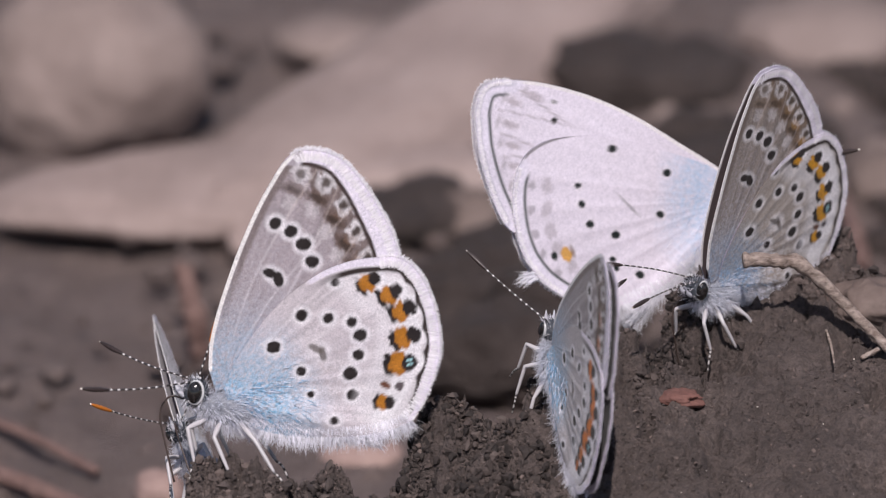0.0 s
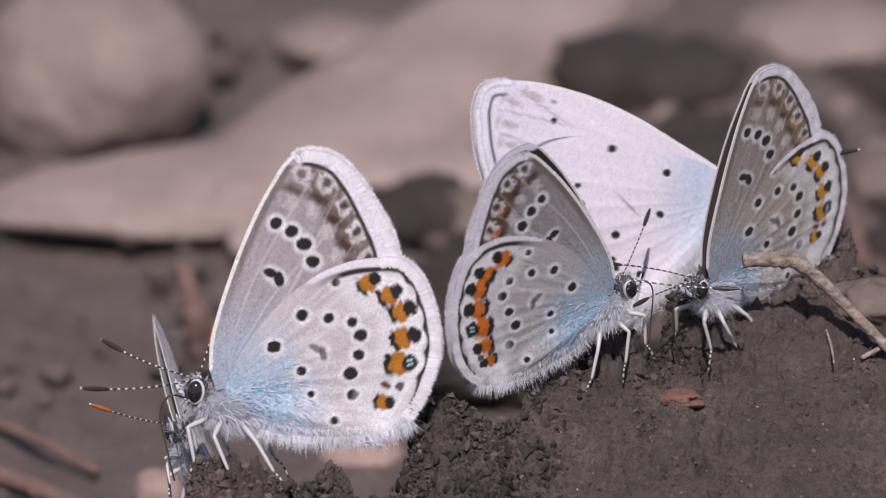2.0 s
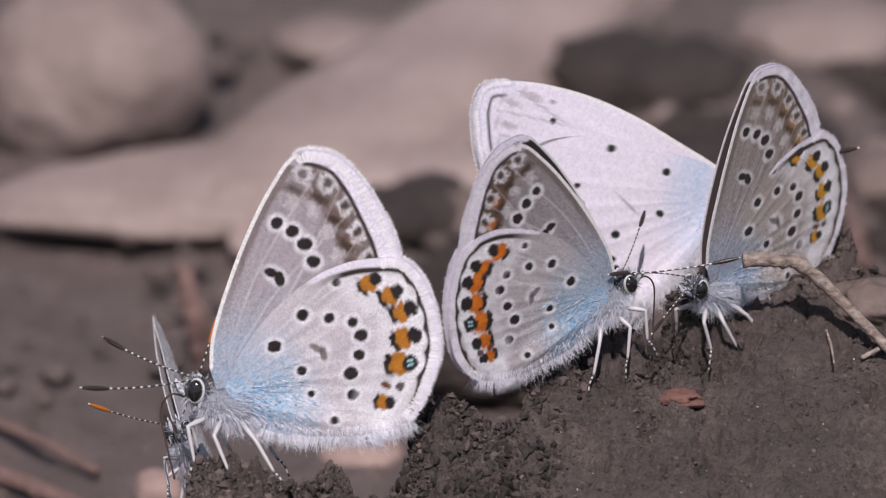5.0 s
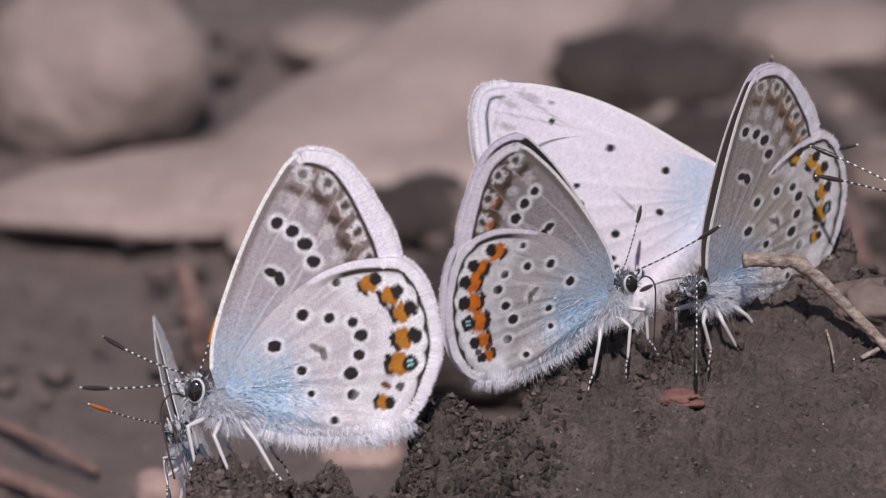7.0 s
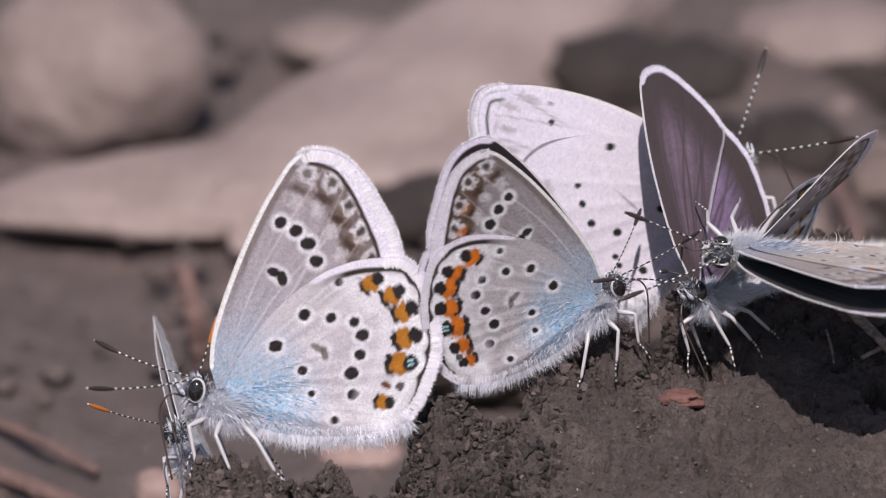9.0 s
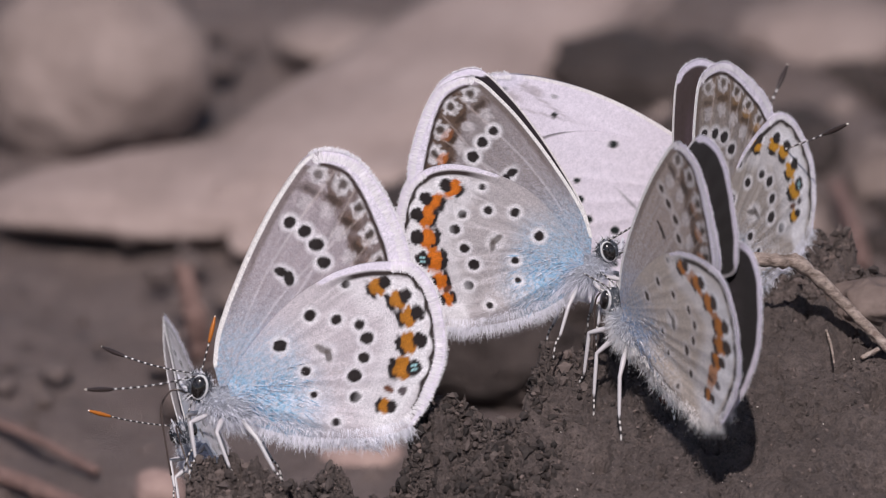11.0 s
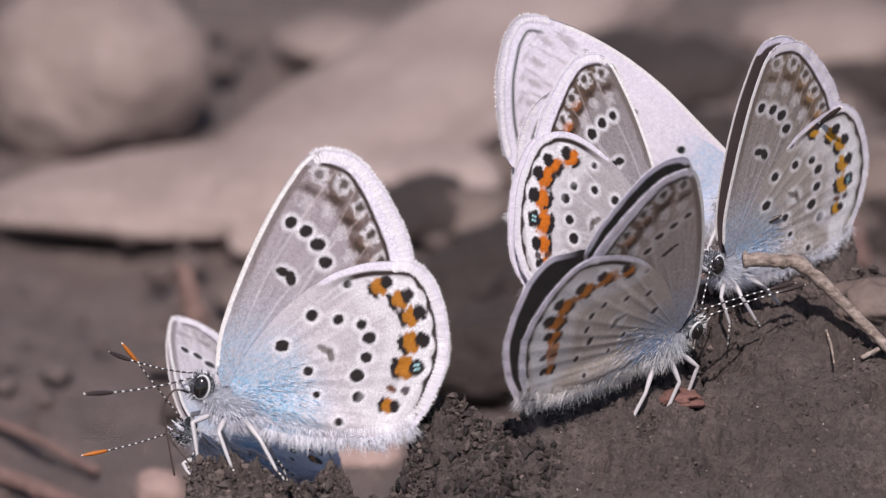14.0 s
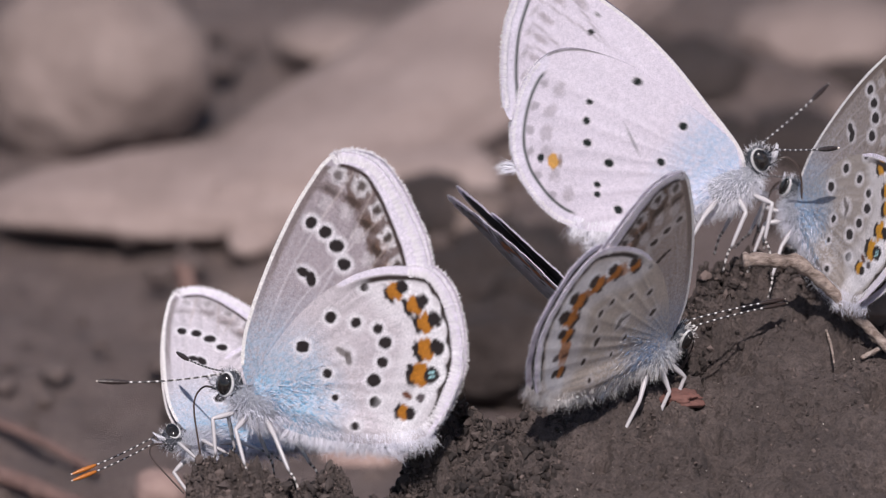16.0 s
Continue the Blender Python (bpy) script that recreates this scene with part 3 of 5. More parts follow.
def wing_mesh(name, outline, root, veins, side, scale, under, upper, spec, fore, sweep, rows, cols, lift):
    """One wing: two faces with a rim, fanned out from its root."""
    rt = np.array(root, dtype=float)
    rim = spline(outline, 900)
    swing = np.unwrap(np.arctan2(rim[:, 1] - rt[1], rim[:, 0] - rt[0]))
    pace = np.r_[0, np.cumsum(np.abs(np.diff(swing)) * 300 + 0.35 * np.hypot(*np.diff(rim, axis=0).T))]
    pick = np.interp(np.linspace(0, pace[-1], cols), pace, np.arange(900))
    rim = np.c_[np.interp(pick, np.arange(900), rim[:, 0]), np.interp(pick, np.arange(900), rim[:, 1])]
    frac = np.linspace(0, 1, rows) ** 0.85
    q = (rt[None, None] + frac[:, None, None] * (rim - rt)[None]).reshape(-1, 2)
    col_u, col_o = under(q, spec, fore), upper(q, spec, fore)
    def swell(p):
        """How far the membrane stands off the middle plane."""
        rel = p - np.array(ROOT if spec else PALE_ROOT)
        rad = np.hypot(*rel.T)
        ang = np.arctan2(rel[:, 1], rel[:, 0])
        pleat = np.zeros(len(p))
        for e in veins:
            a = math.atan2(e[1] - rt[1], e[0] - rt[0])
            pleat += np.exp(-((ang - a) * 34) ** 2)
        out = lift + 2.0 + 3 * np.sin(np.clip(rad / 430, 0, 1) * math.pi) + 0.9 * pleat * np.clip(rad / 160 - 0.2, 0, 1) + 2.0 * noise2(p, 0.011, 2)
        if not fore:
            line = (p[:, 1] - rt[1]) + (0.41 if not spec else 0.16) * (p[:, 0] - rt[0]) + 8
            out = out + 9 * np.exp(-(line / 24) ** 2) * np.clip((330 - rad) / 120, 0, 1)
        return out

    bulge = swell(q) * side
    c, s = math.cos(radians(sweep)), math.sin(radians(sweep))
    x0, z0 = (ROOT if spec else PALE_ROOT)
    rx, rz = q[:, 0] - x0, q[:, 1] - z0
    X, Z = x0 + rx * c - rz * s, z0 + rx * s + rz * c
    out = np.c_[-X, bulge + 0.9 * side, Z] * WU * scale
    inn = np.c_[-X, bulge - 0.9 * side, Z] * WU * scale
    n = rows * cols
    verts = np.concatenate([out, inn])
    i = (np.arange(rows - 1)[:, None] * cols + np.arange(cols - 1)[None]).ravel()
    quads = np.stack([i, i + 1, i + cols + 1, i + cols], 1)
    j = (rows - 1) * cols + np.arange(cols - 1)
    rimf = np.stack([j, j + 1, j + 1 + n, j + n], 1)
    if side > 0:
        faces = np.concatenate([quads[:, ::-1], quads + n, rimf])
    else:
        faces = np.concatenate([quads, quads[:, ::-1] + n, rimf[:, ::-1]])
    me = bpy.data.meshes.new(name)
    me.vertices.add(2 * n)
    me.vertices.foreach_set("co", verts.ravel())
    me.loops.add(faces.size)
    me.loops.foreach_set("vertex_index", faces.ravel())
    me.polygons.add(len(faces))
    me.polygons.foreach_set("loop_start", np.arange(len(faces)) * 4)
    me.polygons.foreach_set("use_smooth", np.ones(len(faces), dtype=bool))
    me.materials.append(WING if spec else WING_PALE)
    a = me.color_attributes.new("pattern", "FLOAT_COLOR", "POINT")
    flat = np.ones((2 * n, 4), dtype=np.float32)
    flat[:n, :3], flat[n:, :3] = col_u, col_o
    a.data.foreach_set("color", flat.ravel())
    me.update(calc_edges=True)
    me.validate()
    # place of any drawn point on this wing, for the fringe
    def put(p, off=0.0):
        p = np.asarray(p, dtype=float)
        ax, az = p[:, 0] - x0, p[:, 1] - z0
        return np.c_[-(x0 + ax * c - az * s), (swell(p) + off) * side, z0 + ax * s + az * c] * WU * scale
    return me, put


def fringe(rng, margin, put, count, length, colour, spread, scale, inward=None, inset=5.0, off=0.0, width=0.8):
    """Hair scales standing out along a margin."""
    line = spline(margin, count)
    tang = np.gradient(line, axis=0)
    nor = np.c_[tang[:, 1], -tang[:, 0]]
    nor /= np.hypot(*nor.T)[:, None]
    if ((line[count // 2] - np.array(inward)) @ nor[count // 2]) < 0:
        nor = -nor
    line = line + rng.normal(0, 0.8, line.shape) - nor * inset * rng.uniform(0.7, 1.1, (count, 1))
    a, b = put(line, off), put(line + nor * 10, off)
    along = put(line + np.c_[nor[:, 1], -nor[:, 0]] * 10, off) - a
    return hairs(rng, a, (b - a) / np.linalg.norm(b - a, axis=1)[:, None], length * WU * scale, width * WU * scale, colour * rng.uniform(0.88, 1.06, (count, 1)), spread, along)


def butterfly(name, label, spec, scale, wings, pale=False, seed=1, legs=1.0, antennae=(0.5, 0), tilt=-7.0, shift=(0.0, 0.0)):
    """A small blue butterfly: Empty > thorax, abdomen, fur, head > eyes, palps, antennae, legs, four wings > fringe."""
    rng = np.random.RandomState(seed)
    thing = tagged(new(name), label, "butterfly", "butterflies on the mud")
    S = scale * MM
    hair_col = spec["fur"] if spec else lin(244, 242, 248)
    grey = lin(184, 186, 196)
    R = Matrix.Rotation(radians(tilt), 3, "Y")
    def at(x, y, z):
        return (R @ Vector((x, y, z)) + Vector((shift[0], 0, shift[1]))) * S
    rot = R
    # body
    v, f = ellipsoid(at(-0.35, 0, -0.35), [a * S for a in (1.7, 0.8, 0.95)], rot)
    mesh_object("thorax", v, f, HAIR, thing, "", np.repeat((grey * 0.8)[None], len(v), 0))
    pts = [at(-1.2 - 7.4 * t, 0, -0.55 - 0.3 * t * t) for t in np.linspace(0, 1, 16)]
    rad = [S * 0.46 * (math.sin(math.pi * (0.16 + 0.8 * t)) ** 0.6) for t in np.linspace(0, 1, 16)]
    v, f = tube(pts, rad, 14)
    mesh_object("abdomen", v, f, HAIR, thing, "", np.repeat((lin(206, 206, 214))[None], len(v), 0))
    # fur over thorax and abdomen
    parts = []
    n = 3400
    u = rng.normal(0, 1, (n, 3))
    u /= np.linalg.norm(u, axis=1)[:, None]
    roots = np.array([tuple(at(-0.35 + 1.65 * a, 0.78 * b, -0.35 + 0.92 * c)) for a, b, c in u])
    base = np.array([tuple(R @ Vector(x)) for x in (u + np.array([-0.75, 0, -0.15]))])
    mixc = np.clip(0.5 - 0.5 * u[:, 2:3] + 0.25 * rng.normal(0, 1, (n, 1)), 0, 1)
    cols = (lin(236, 236, 242) if pale else lin(204, 208, 218)) * (1 - mixc) + hair_col * mixc
    parts.append(hairs(rng, roots, base, S * (0.62 + 0.4 * np.clip(-u[:, 2], 0, 1)), 0.014 * S, cols, 0.34))
    n = 1900
    t = rng.uniform(0, 1, n)
    w = rng.uniform(0, 2 * math.pi, n)
    roots = np.array([tuple(at(-1.2 - 7.2 * a, 0.42 * math.cos(b), -0.55 - 0.3 * a * a + 0.42 * math.sin(b))) for a, b in zip(t, w)])
    base = np.array([tuple(R @ Vector((-0.9, 0.5 * math.cos(b), 0.45 * math.sin(b) - 0.1))) for b in w])
    parts.append(hairs(rng, roots, base, 0.68 * S, 0.014 * S, hair_col, 0.3))
    v, f, c = joined(parts)
    tagged(mesh_object("fur", v, f, HAIR, thing, "pale silky fur", c, False), kind="stuff")
    # head with eyes and palps
    hc = at(1.55, 0, 0.32)
    v, f = ellipsoid(hc, [a * S for a in (0.72, 0.72, 0.74)], rot)
    hv = [(v, f, lin(86, 90, 98))]
    n = 620
    u = rng.normal(0, 1, (n, 3))
    u /= np.linalg.norm(u, axis=1)[:, None]
    u = u[np.abs(u[:, 1]) < 0.74]
    roots = np.array([tuple(hc + R @ Vector(x) * 0.68 * S) for x in u])
    hv.append(hairs(rng, roots, np.array([tuple(R @ Vector((a * 0.7 + 0.35, b, c * 0.8))) for a, b, c in u]), 0.5 * S, 0.015 * S, np.where(rng.rand(len(u), 1) < 0.45, lin(40, 42, 48), hair_col), 0.35))
    v, f, c = joined(hv)
    head = mesh_object("head", v, f, HAIR, thing, "", c)
    for side in (1, -1):
        ec = at(1.62, side * 0.6, 0.4)
        v, f = ellipsoid(ec, [a * S for a in (0.4, 0.3, 0.6)], rot @ Matrix.Rotation(side * radians(-14), 3, "Z"))
        mesh_object("eye", v, f, EYEBLACK, head, "glossy black eye")
        ring = [ec + R @ Vector((0.42 * math.cos(w) - 0.02, side * -0.02, 0.63 * math.sin(w))) * S for w in np.linspace(0.25 * math.pi, 1.75 * math.pi, 18)]
        v, f = tube(ring, [0.085 * S * math.sin(math.pi * (0.08 + 0.84 * k / 17)) for k in range(18)], 6)
        mesh_object("eye_rim", v, f, HAIR, head, "white eye rim", np.repeat(lin(238, 236, 238)[None], len(v), 0))
        pal = curve_points([at(1.95, side * 0.2, 0.0), at(2.45, side * 0.24, 0.3), at(2.75, side * 0.26, 0.75)], 9)
        v, f = tube(pal, [S * r for r in (0.12, 0.14, 0.15, 0.14, 0.12, 0.09, 0.06, 0.05, 0.02)], 7)
        pc = [(v, f, hair_col * 0.9)]
        rr = np.array([tuple(pal[int(k)]) for k in rng.uniform(0, 7, 60)])
        pc.append(hairs(rng, rr, np.repeat(np.array([[0.7, 0, -0.6]]), 60, 0), 0.3 * S, 0.013 * S, lin(60, 60, 66), 0.3))
        v, f, c = joined(pc)
        mesh_object("palp", v, f, HAIR, head, "", c)
    # proboscis bent down to the mud
    pb = curve_points([at(2.0, 0, -0.15), at(2.9, 0, -0.1), at(3.3, 0, -1.1), at(2.7, 0, -3.0), at(2.1, 0, -4.6)], 22)
    v, f = tube(pb, [S * 0.055] * 22, 6)
    mesh_object("proboscis", v, f, CHITIN, thing, "thin dark proboscis", np.repeat(lin(70, 58, 54)[None], len(v), 0))
    # banded antennae with clubs
    made_antennae = []
    for k, side in enumerate((1, -1)):
        bend, tip = antennae
        L = 6.9
        line = [Vector((L * t, 0, -bend * t * (1 - t))) * S for t in np.linspace(0, 1, 61)]
        rad, cols = [], []
        for i in range(61):
            t = i / 60
            r = 0.05 + (0.1 * math.sin(math.pi * min(1, (t - 0.74) / 0.25)) ** 0.7 if 0.74 < t < 0.99 else 0)
            rad.append(S * (r if i % 3 else r * 0.86))
            if t > 0.985:
                cols.append(lin(225, 215, 205))
            elif t > 0.75:
                cols.append(lin(168, 98, 36) if tip else lin(50, 40, 38))
            else:
                cols.append(lin(228, 224, 224) if i % 4 == 0 else lin(46, 40, 40))
        v, f = tube(line, rad, 7)
        c = np.repeat(np.array(cols), 7, 0)
        a = mesh_object("antenna", v, f, CHITIN, thing, "black and white banded antenna with a dark club", c)
        a.location = at(1.75, side * 0.28, 0.95)
        made_antennae.append((a, side, a.location.copy()))
    # six legs, white with banded feet
    for spec_leg in LEGS:
        for side in (1, -1):
            p = [Vector((x + shift[0], side * y, (z + 0.3) * (legs if i else 1) + shift[1])) * S for i, (x, y, z) in enumerate(spec_leg)]
            knots = [p[0], p[1], p[2], p[3]]
            line, rad, cols = [], [], []
            for i in range(3):
                m = 9 if i < 2 else 15
                for k in range(m):
                    t = k / m
                    q = knots[i].lerp(knots[i + 1], t)
                    if i == 2:
                        q = q + Vector((0, 0, 0.25 * S * math.sin(math.pi * t)))
                    line.append(q)
                    thick = (0.1 + 0.055 * math.sin(math.pi * t), 0.115 - 0.03 * t + 0.012 * math.sin(math.pi * t), 0.068 - 0.016 * t)[i]
                    rad.append(S * thick)
                    cols.append(lin(178, 173, 176) if i < 2 else (lin(196, 190, 188) if (k // 2) % 2 else lin(44, 38, 38)))
            line.append(knots[3])
            rad.append(0.04 * S)
            cols.append(lin(44, 38, 38))
            v, f = tube(line, rad, 7)
            lp = [(v, f, np.repeat(np.array(cols), 7, 0))]
            rr = np.array([tuple(line[int(k)]) for k in rng.uniform(0, 16, 70)])
            lp.append(hairs(rng, rr, np.repeat(np.array([[-0.2, 0.1 * side, -1.0]]), 70, 0), 0.2 * S, 0.011 * S, lin(186, 184, 190), 0.5))
            v, f, c = joined(lp)
            mesh_object("leg", v, f, CHITIN, thing, "", c)
    # wings
    holders = {}
    for side in (1, -1):
        tag_side = "left" if side > 0 else "right"
        for fore in (True, False):
            if pale:
                outline, veins = (PALE_FORE, PALE_FORE_VEINS) if fore else (PALE_HIND, PALE_HIND_VEINS)
                rt = PALE_ROOT
                marg = PALE_FORE_MARGIN if fore else PALE_HIND_MARGIN
                under, upper = under_pale, upper_pale
            else:
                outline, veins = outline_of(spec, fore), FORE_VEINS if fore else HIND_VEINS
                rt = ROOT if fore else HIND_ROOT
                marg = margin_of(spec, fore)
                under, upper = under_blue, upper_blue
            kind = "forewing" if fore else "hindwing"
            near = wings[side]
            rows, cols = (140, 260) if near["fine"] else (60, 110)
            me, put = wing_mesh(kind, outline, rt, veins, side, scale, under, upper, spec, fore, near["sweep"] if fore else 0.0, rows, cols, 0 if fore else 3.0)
            ob = new(kind, me)
            ob.parent = thing
            tagged(ob, near["label_fore"] if fore else near["label_hind"])
            ob.matrix_basis = wing_pose(side, near["open"][0][1], scale)
            fc = np.minimum(1.14 * (lin(*spec["fringe"]) if spec else lin(238, 232, 242)), 0.95)
            rim = spec["rim"] if spec else 0.4
            outer = marg if fore or pale else marg[3:]
            sets = [fringe(rng, outer, put, 760, 11 * max(rim, 0.7), fc, 0.18, scale, rt)]
            if near["fine"]:
                sets.append(fringe(rng, outer, put, 900, 19 * rim, fc, 0.06, scale, rt, 21 * rim, 1.6, 0.5))
            if not fore:
                inner = PALE_INNER if pale else inner_of(spec)
                sets.append(fringe(rng, inner, put, 900, 33, hair_col, 0.3, scale, rt if pale else (-200, 60), 4.0, 0.0, 0.45))
                if near["fine"]:
                    sets.append(fringe(rng, inner, put, 500, 22, hair_col, 0.2, scale, rt if pale else (-200, 60), 18.0, 1.5, 0.4))
                    # long soft hairs over the base of the wing
                    n = 200 if not pale else 40
                    ray, way = rng.uniform(15, 150, n), np.radians(rng.uniform(-32, 30, n))
                    root = np.array(rt) + np.c_[ray * np.cos(way), ray * np.sin(way)]
                    tip = root + np.c_[np.cos(way - 0.25), np.sin(way - 0.25)] * 10
                    a, b = put(root, 2.0), put(tip, 4.0)
                    shade = np.where(rng.rand(n, 1) < 0.5, lin(*(spec["blue"] if spec else (176, 204, 232))), np.where(rng.rand(n, 1) < 0.3, lin(104, 116, 136), hair_col))
                    sets.append(hairs(rng, a, (b - a) / np.linalg.norm(b - a, axis=1)[:, None], 20 * WU * scale, 0.45 * WU * scale, shade, 0.1))
            v, f, c = joined(sets)
            fr = mesh_object("fringe", v, f, HAIR, ob, "white hair fringe", c, False)
            if pale and not fore:
                n = 70
                root = np.array(PALE_TAIL) + rng.normal(0, 3.5, (n, 2)) - (10, 0)
                a, b = put(root), put(root + (10, 0.5))
                v, f, c = hairs(rng, a, (b - a) / np.linalg.norm(b - a, axis=1)[:, None], 30 * WU * scale, 1.0 * WU * scale, hair_col, 0.22)
                mesh_object("tail", v, f, HAIR, ob, "short white hair tail", c, False)
            holders.setdefault(side, []).append(ob)
    return thing, holders, made_antennae


def wing_pose(side, opening, scale, turn=0.0):
    root = Matrix.Translation((-ROOT[0] * WU * scale, 0, ROOT[1] * WU * scale))
    swing = root @ Matrix.Rotation(radians(turn), 4, "Y") @ root.inverted()
    return Matrix.Translation((0, side * 0.12 * MM * scale, 0)) @ Matrix.Rotation(radians(-side * opening), 4, "X") @ swing


LEGS = (((1.0, 0.45, -1.2), (1.9, 1.2, -1.5), (1.5, 1.5, -3.4), (1.9, 1.7, -4.6)),
        ((0.2, 0.5, -1.3), (0.5, 1.5, -1.9), (-0.3, 1.9, -3.7), (-0.7, 2.0, -4.9)),
        ((-0.8, 0.45, -1.3), (-1.7, 1.3, -2.2), (-2.7, 1.7, -3.8), (-3.4, 1.8, -5.0)))


# ---- ground, mud bank and stones ----
GROUND_Z = -30.0
CREST_X = [-15.67, -13.69, -13.55, -12.97, -11.49, -10.0, -8.48, -6.68, -5.19, -4.14, -3.46, -2.82, -1.93, -1.18, 0.18, 1.39, 2.29, 4.26, 4.68, 5.37, 6.61, 8.46, 9.7, 10.92, 11.71, 12.51, 13.32, 14.5, 16.5, 18.5, 20.51, 22.09, 22.57, 23.17, 24.31, 28.43, 43.95]
CREST_Y = [-13.04, -12.59, -5.87, -5.33, -4.79, -4.61, -5.64, -5.96, -6.23, -6.68, -6.32, -3.39, -2.03, -0.68, 0.54, -0.09, -0.99, -0.99, 1.36, 3.4, 4.77, 5.45, 6.0, 5.82, 6.59, 7.82, 8.9, 10.8, 12.3, 13.4, 14.24, 14.51, 12.77, 11.16, 10.47, 10.93, 10.93]

# dark cavities in the mud: place, radius and depth
CAVITIES = [(11.9, 5.5, 0.78, 2.2), (14.3, 4.6, 0.9, 2.6), (16.1, 3.6, 0.66, 2.0), (13.2, 6.1, 0.72, 2.2), (15.5, 5.9, 0.6, 1.6), (-2.8, -3.6, 1.08, 2.4), (-1.2, -5.9, 1.2, 2.6), (-3.9, -5.9, 0.9, 2.0), (-2.5, -1.1, 0.72, 1.6), (8.4, -3.6, 0.42, 0.8), (16.4, -2.3, 0.3, 0.6), (21.1, 3.6, 0.42, 0.9), (23.2, 0.9, 0.72, 2.2), (19.6, 7.3, 0.42, 0.8), (11.2, 2.9, 0.42, 0.7), (1.4, -5.0, 0.36, 0.7), (3.6, -6.3, 0.3, 0.6)]


def bank_height(x, y):
    """Height of the mud bank over the plan, in mm; it falls off steeply behind its crest."""
    p = np.c_[x, y, np.zeros(len(x))]
    crest = np.interp(x, CREST_X, CREST_Y) + 0.55 * fractal(p + 3.1, 0.6, 4, 0.6)
    slope = -11.4 + 0.343 * (y + 7.33)
    lumps = 0.42 * fractal(p + 9.7, 0.22, 3) + 0.2 * fractal(p, 0.9, 3, 0.6) + 0.13 * fractal(p + 14.0, 2.2, 3, 0.7)
    pits = np.clip(fractal(p + 31.0, 0.55, 3) - 0.25, 0, 1)
    crumb = np.clip(1 - np.abs(y - crest) / 3.0, 0, 1)
    holes = np.clip(fractal(p + 77.0, 1.3, 3, 0.6) - 0.62, 0, 0.5) + 0.35 * np.clip(0.07 - np.abs(fractal(p + 44.0, 0.22, 4, 0.6)), 0, 1) * np.clip(4 * fractal(p + 21.0, 0.14, 2) - 0.4, 0, 1) * 9
    z = slope + lumps - 1.1 * pits - 1.3 * holes + crumb * 0.7 * fractal(p + 5.5, 1.6, 3, 0.7)
    broken = np.clip(1.15 - (crest - y) / 7.5, 0, 1) * np.clip((x - 5.0) / 3.0, 0.55, 1) + np.clip((7.0 - x) / 4.0, 0, 1) * 0.5
    z += np.clip(broken, 0, 1) * (1.5 * np.abs(fractal(p + 63.0, 0.62, 4, 0.62)) - 0.75 + 0.35 * fractal(p + 88.0, 1.9, 3, 0.7))
    # a darker hollow under the standing insects
    z -= 2.0 * np.exp(-(((x - 13.4) / 2.8) ** 2 + ((y - 5.4) / 1.6) ** 2)) * (1 + 0.5 * fractal(p + 12.0, 0.8, 3))
    for cx, cy, cr, deep in CAVITIES:
        u = np.hypot((x - cx) / (1.25 * cr), (y - cy) / (1.7 * cr)) + 0.35 * fractal(p + cx, 0.9, 3, 0.6)
        z -= deep * np.clip(1.25 - u, 0, 1) ** 0.6 * (u < 1.25)
    back = np.maximum(y - crest, 0)
    z = z - 2.2 * back - 0.10 * back ** 2 * (back < 12) + 0.35 * np.minimum(back, 5) * fractal(p + 50.0, 0.5, 3)
    front = np.maximum(-11.0 - y, 0)
    z = z - 1.3 * front
    left = np.maximum(-15.3 - x + 0.6 * fractal(p + 60.0, 0.7, 3), 0)
    return np.maximum(z - 2.6 * left, GROUND_Z - 2.0)


def grid_faces(nx, ny):
    i = (np.arange(ny - 1)[:, None] * nx + np.arange(nx - 1)[None]).ravel()
    return np.stack([i, i + 1, i + nx + 1, i + nx], 1).tolist()


gx, gy = np.r_[np.linspace(-24, -17.2, 20), np.linspace(-17, 27, 520), np.linspace(27.4, 46, 40)], np.r_[np.linspace(-26, -12.2, 40), np.linspace(-12, 17, 400), np.linspace(17.2, 20, 12), np.linspace(20.4, 34, 34)]
GX, GY = np.meshgrid(gx, gy)
flat_x, flat_y = GX.ravel(), GY.ravel()
GZ = bank_height(flat_x, flat_y)
p3 = np.c_[flat_x, flat_y, GZ]
wob_x, wob_y = 0.12 * fractal(p3 + 71.0, 1.1, 2, 0.5), 0.12 * fractal(p3 + 91.0, 1.1, 2, 0.5)
bank = mesh_object("mud_bank", np.c_[flat_x + wob_x, flat_y + wob_y, GZ] * MM, grid_faces(len(gx), len(gy)), MUD)
tagged(bank, "damp crumbly dark brown mud bank", "mud", kind="structure")


def surface(x, y):
    return float(bank_height(np.array([x]), np.array([y]))[0])


# the ground behind: one sheet to the horizon
r = np.r_[0, np.geomspace(6, 400, 130), 800, 2500, 9000, 40000, 200000, 900000, 2500000]
a = np.linspace(0, 2 * math.pi, 240, endpoint=False)
RX, AA = np.meshgrid(r, a, indexing="ij")
qx, qy = (RX * np.cos(AA)).ravel(), (90 + RX * np.sin(AA)).ravel()
p2 = np.c_[qx, qy, np.zeros(len(qx))]
near_part = np.clip(1.3 - RX.ravel() / 400, 0, 1)
gz = GROUND_Z + near_part * (1.6 * fractal(p2, 0.05, 4) + 0.5 * fractal(p2 + 7, 0.3, 3))
gf = []
for i in range(len(r) - 1):
    for k in range(240):
        gf.append((i * 240 + k, (i + 1) * 240 + k, (i + 1) * 240 + (k + 1) % 240, i * 240 + (k + 1) % 240))
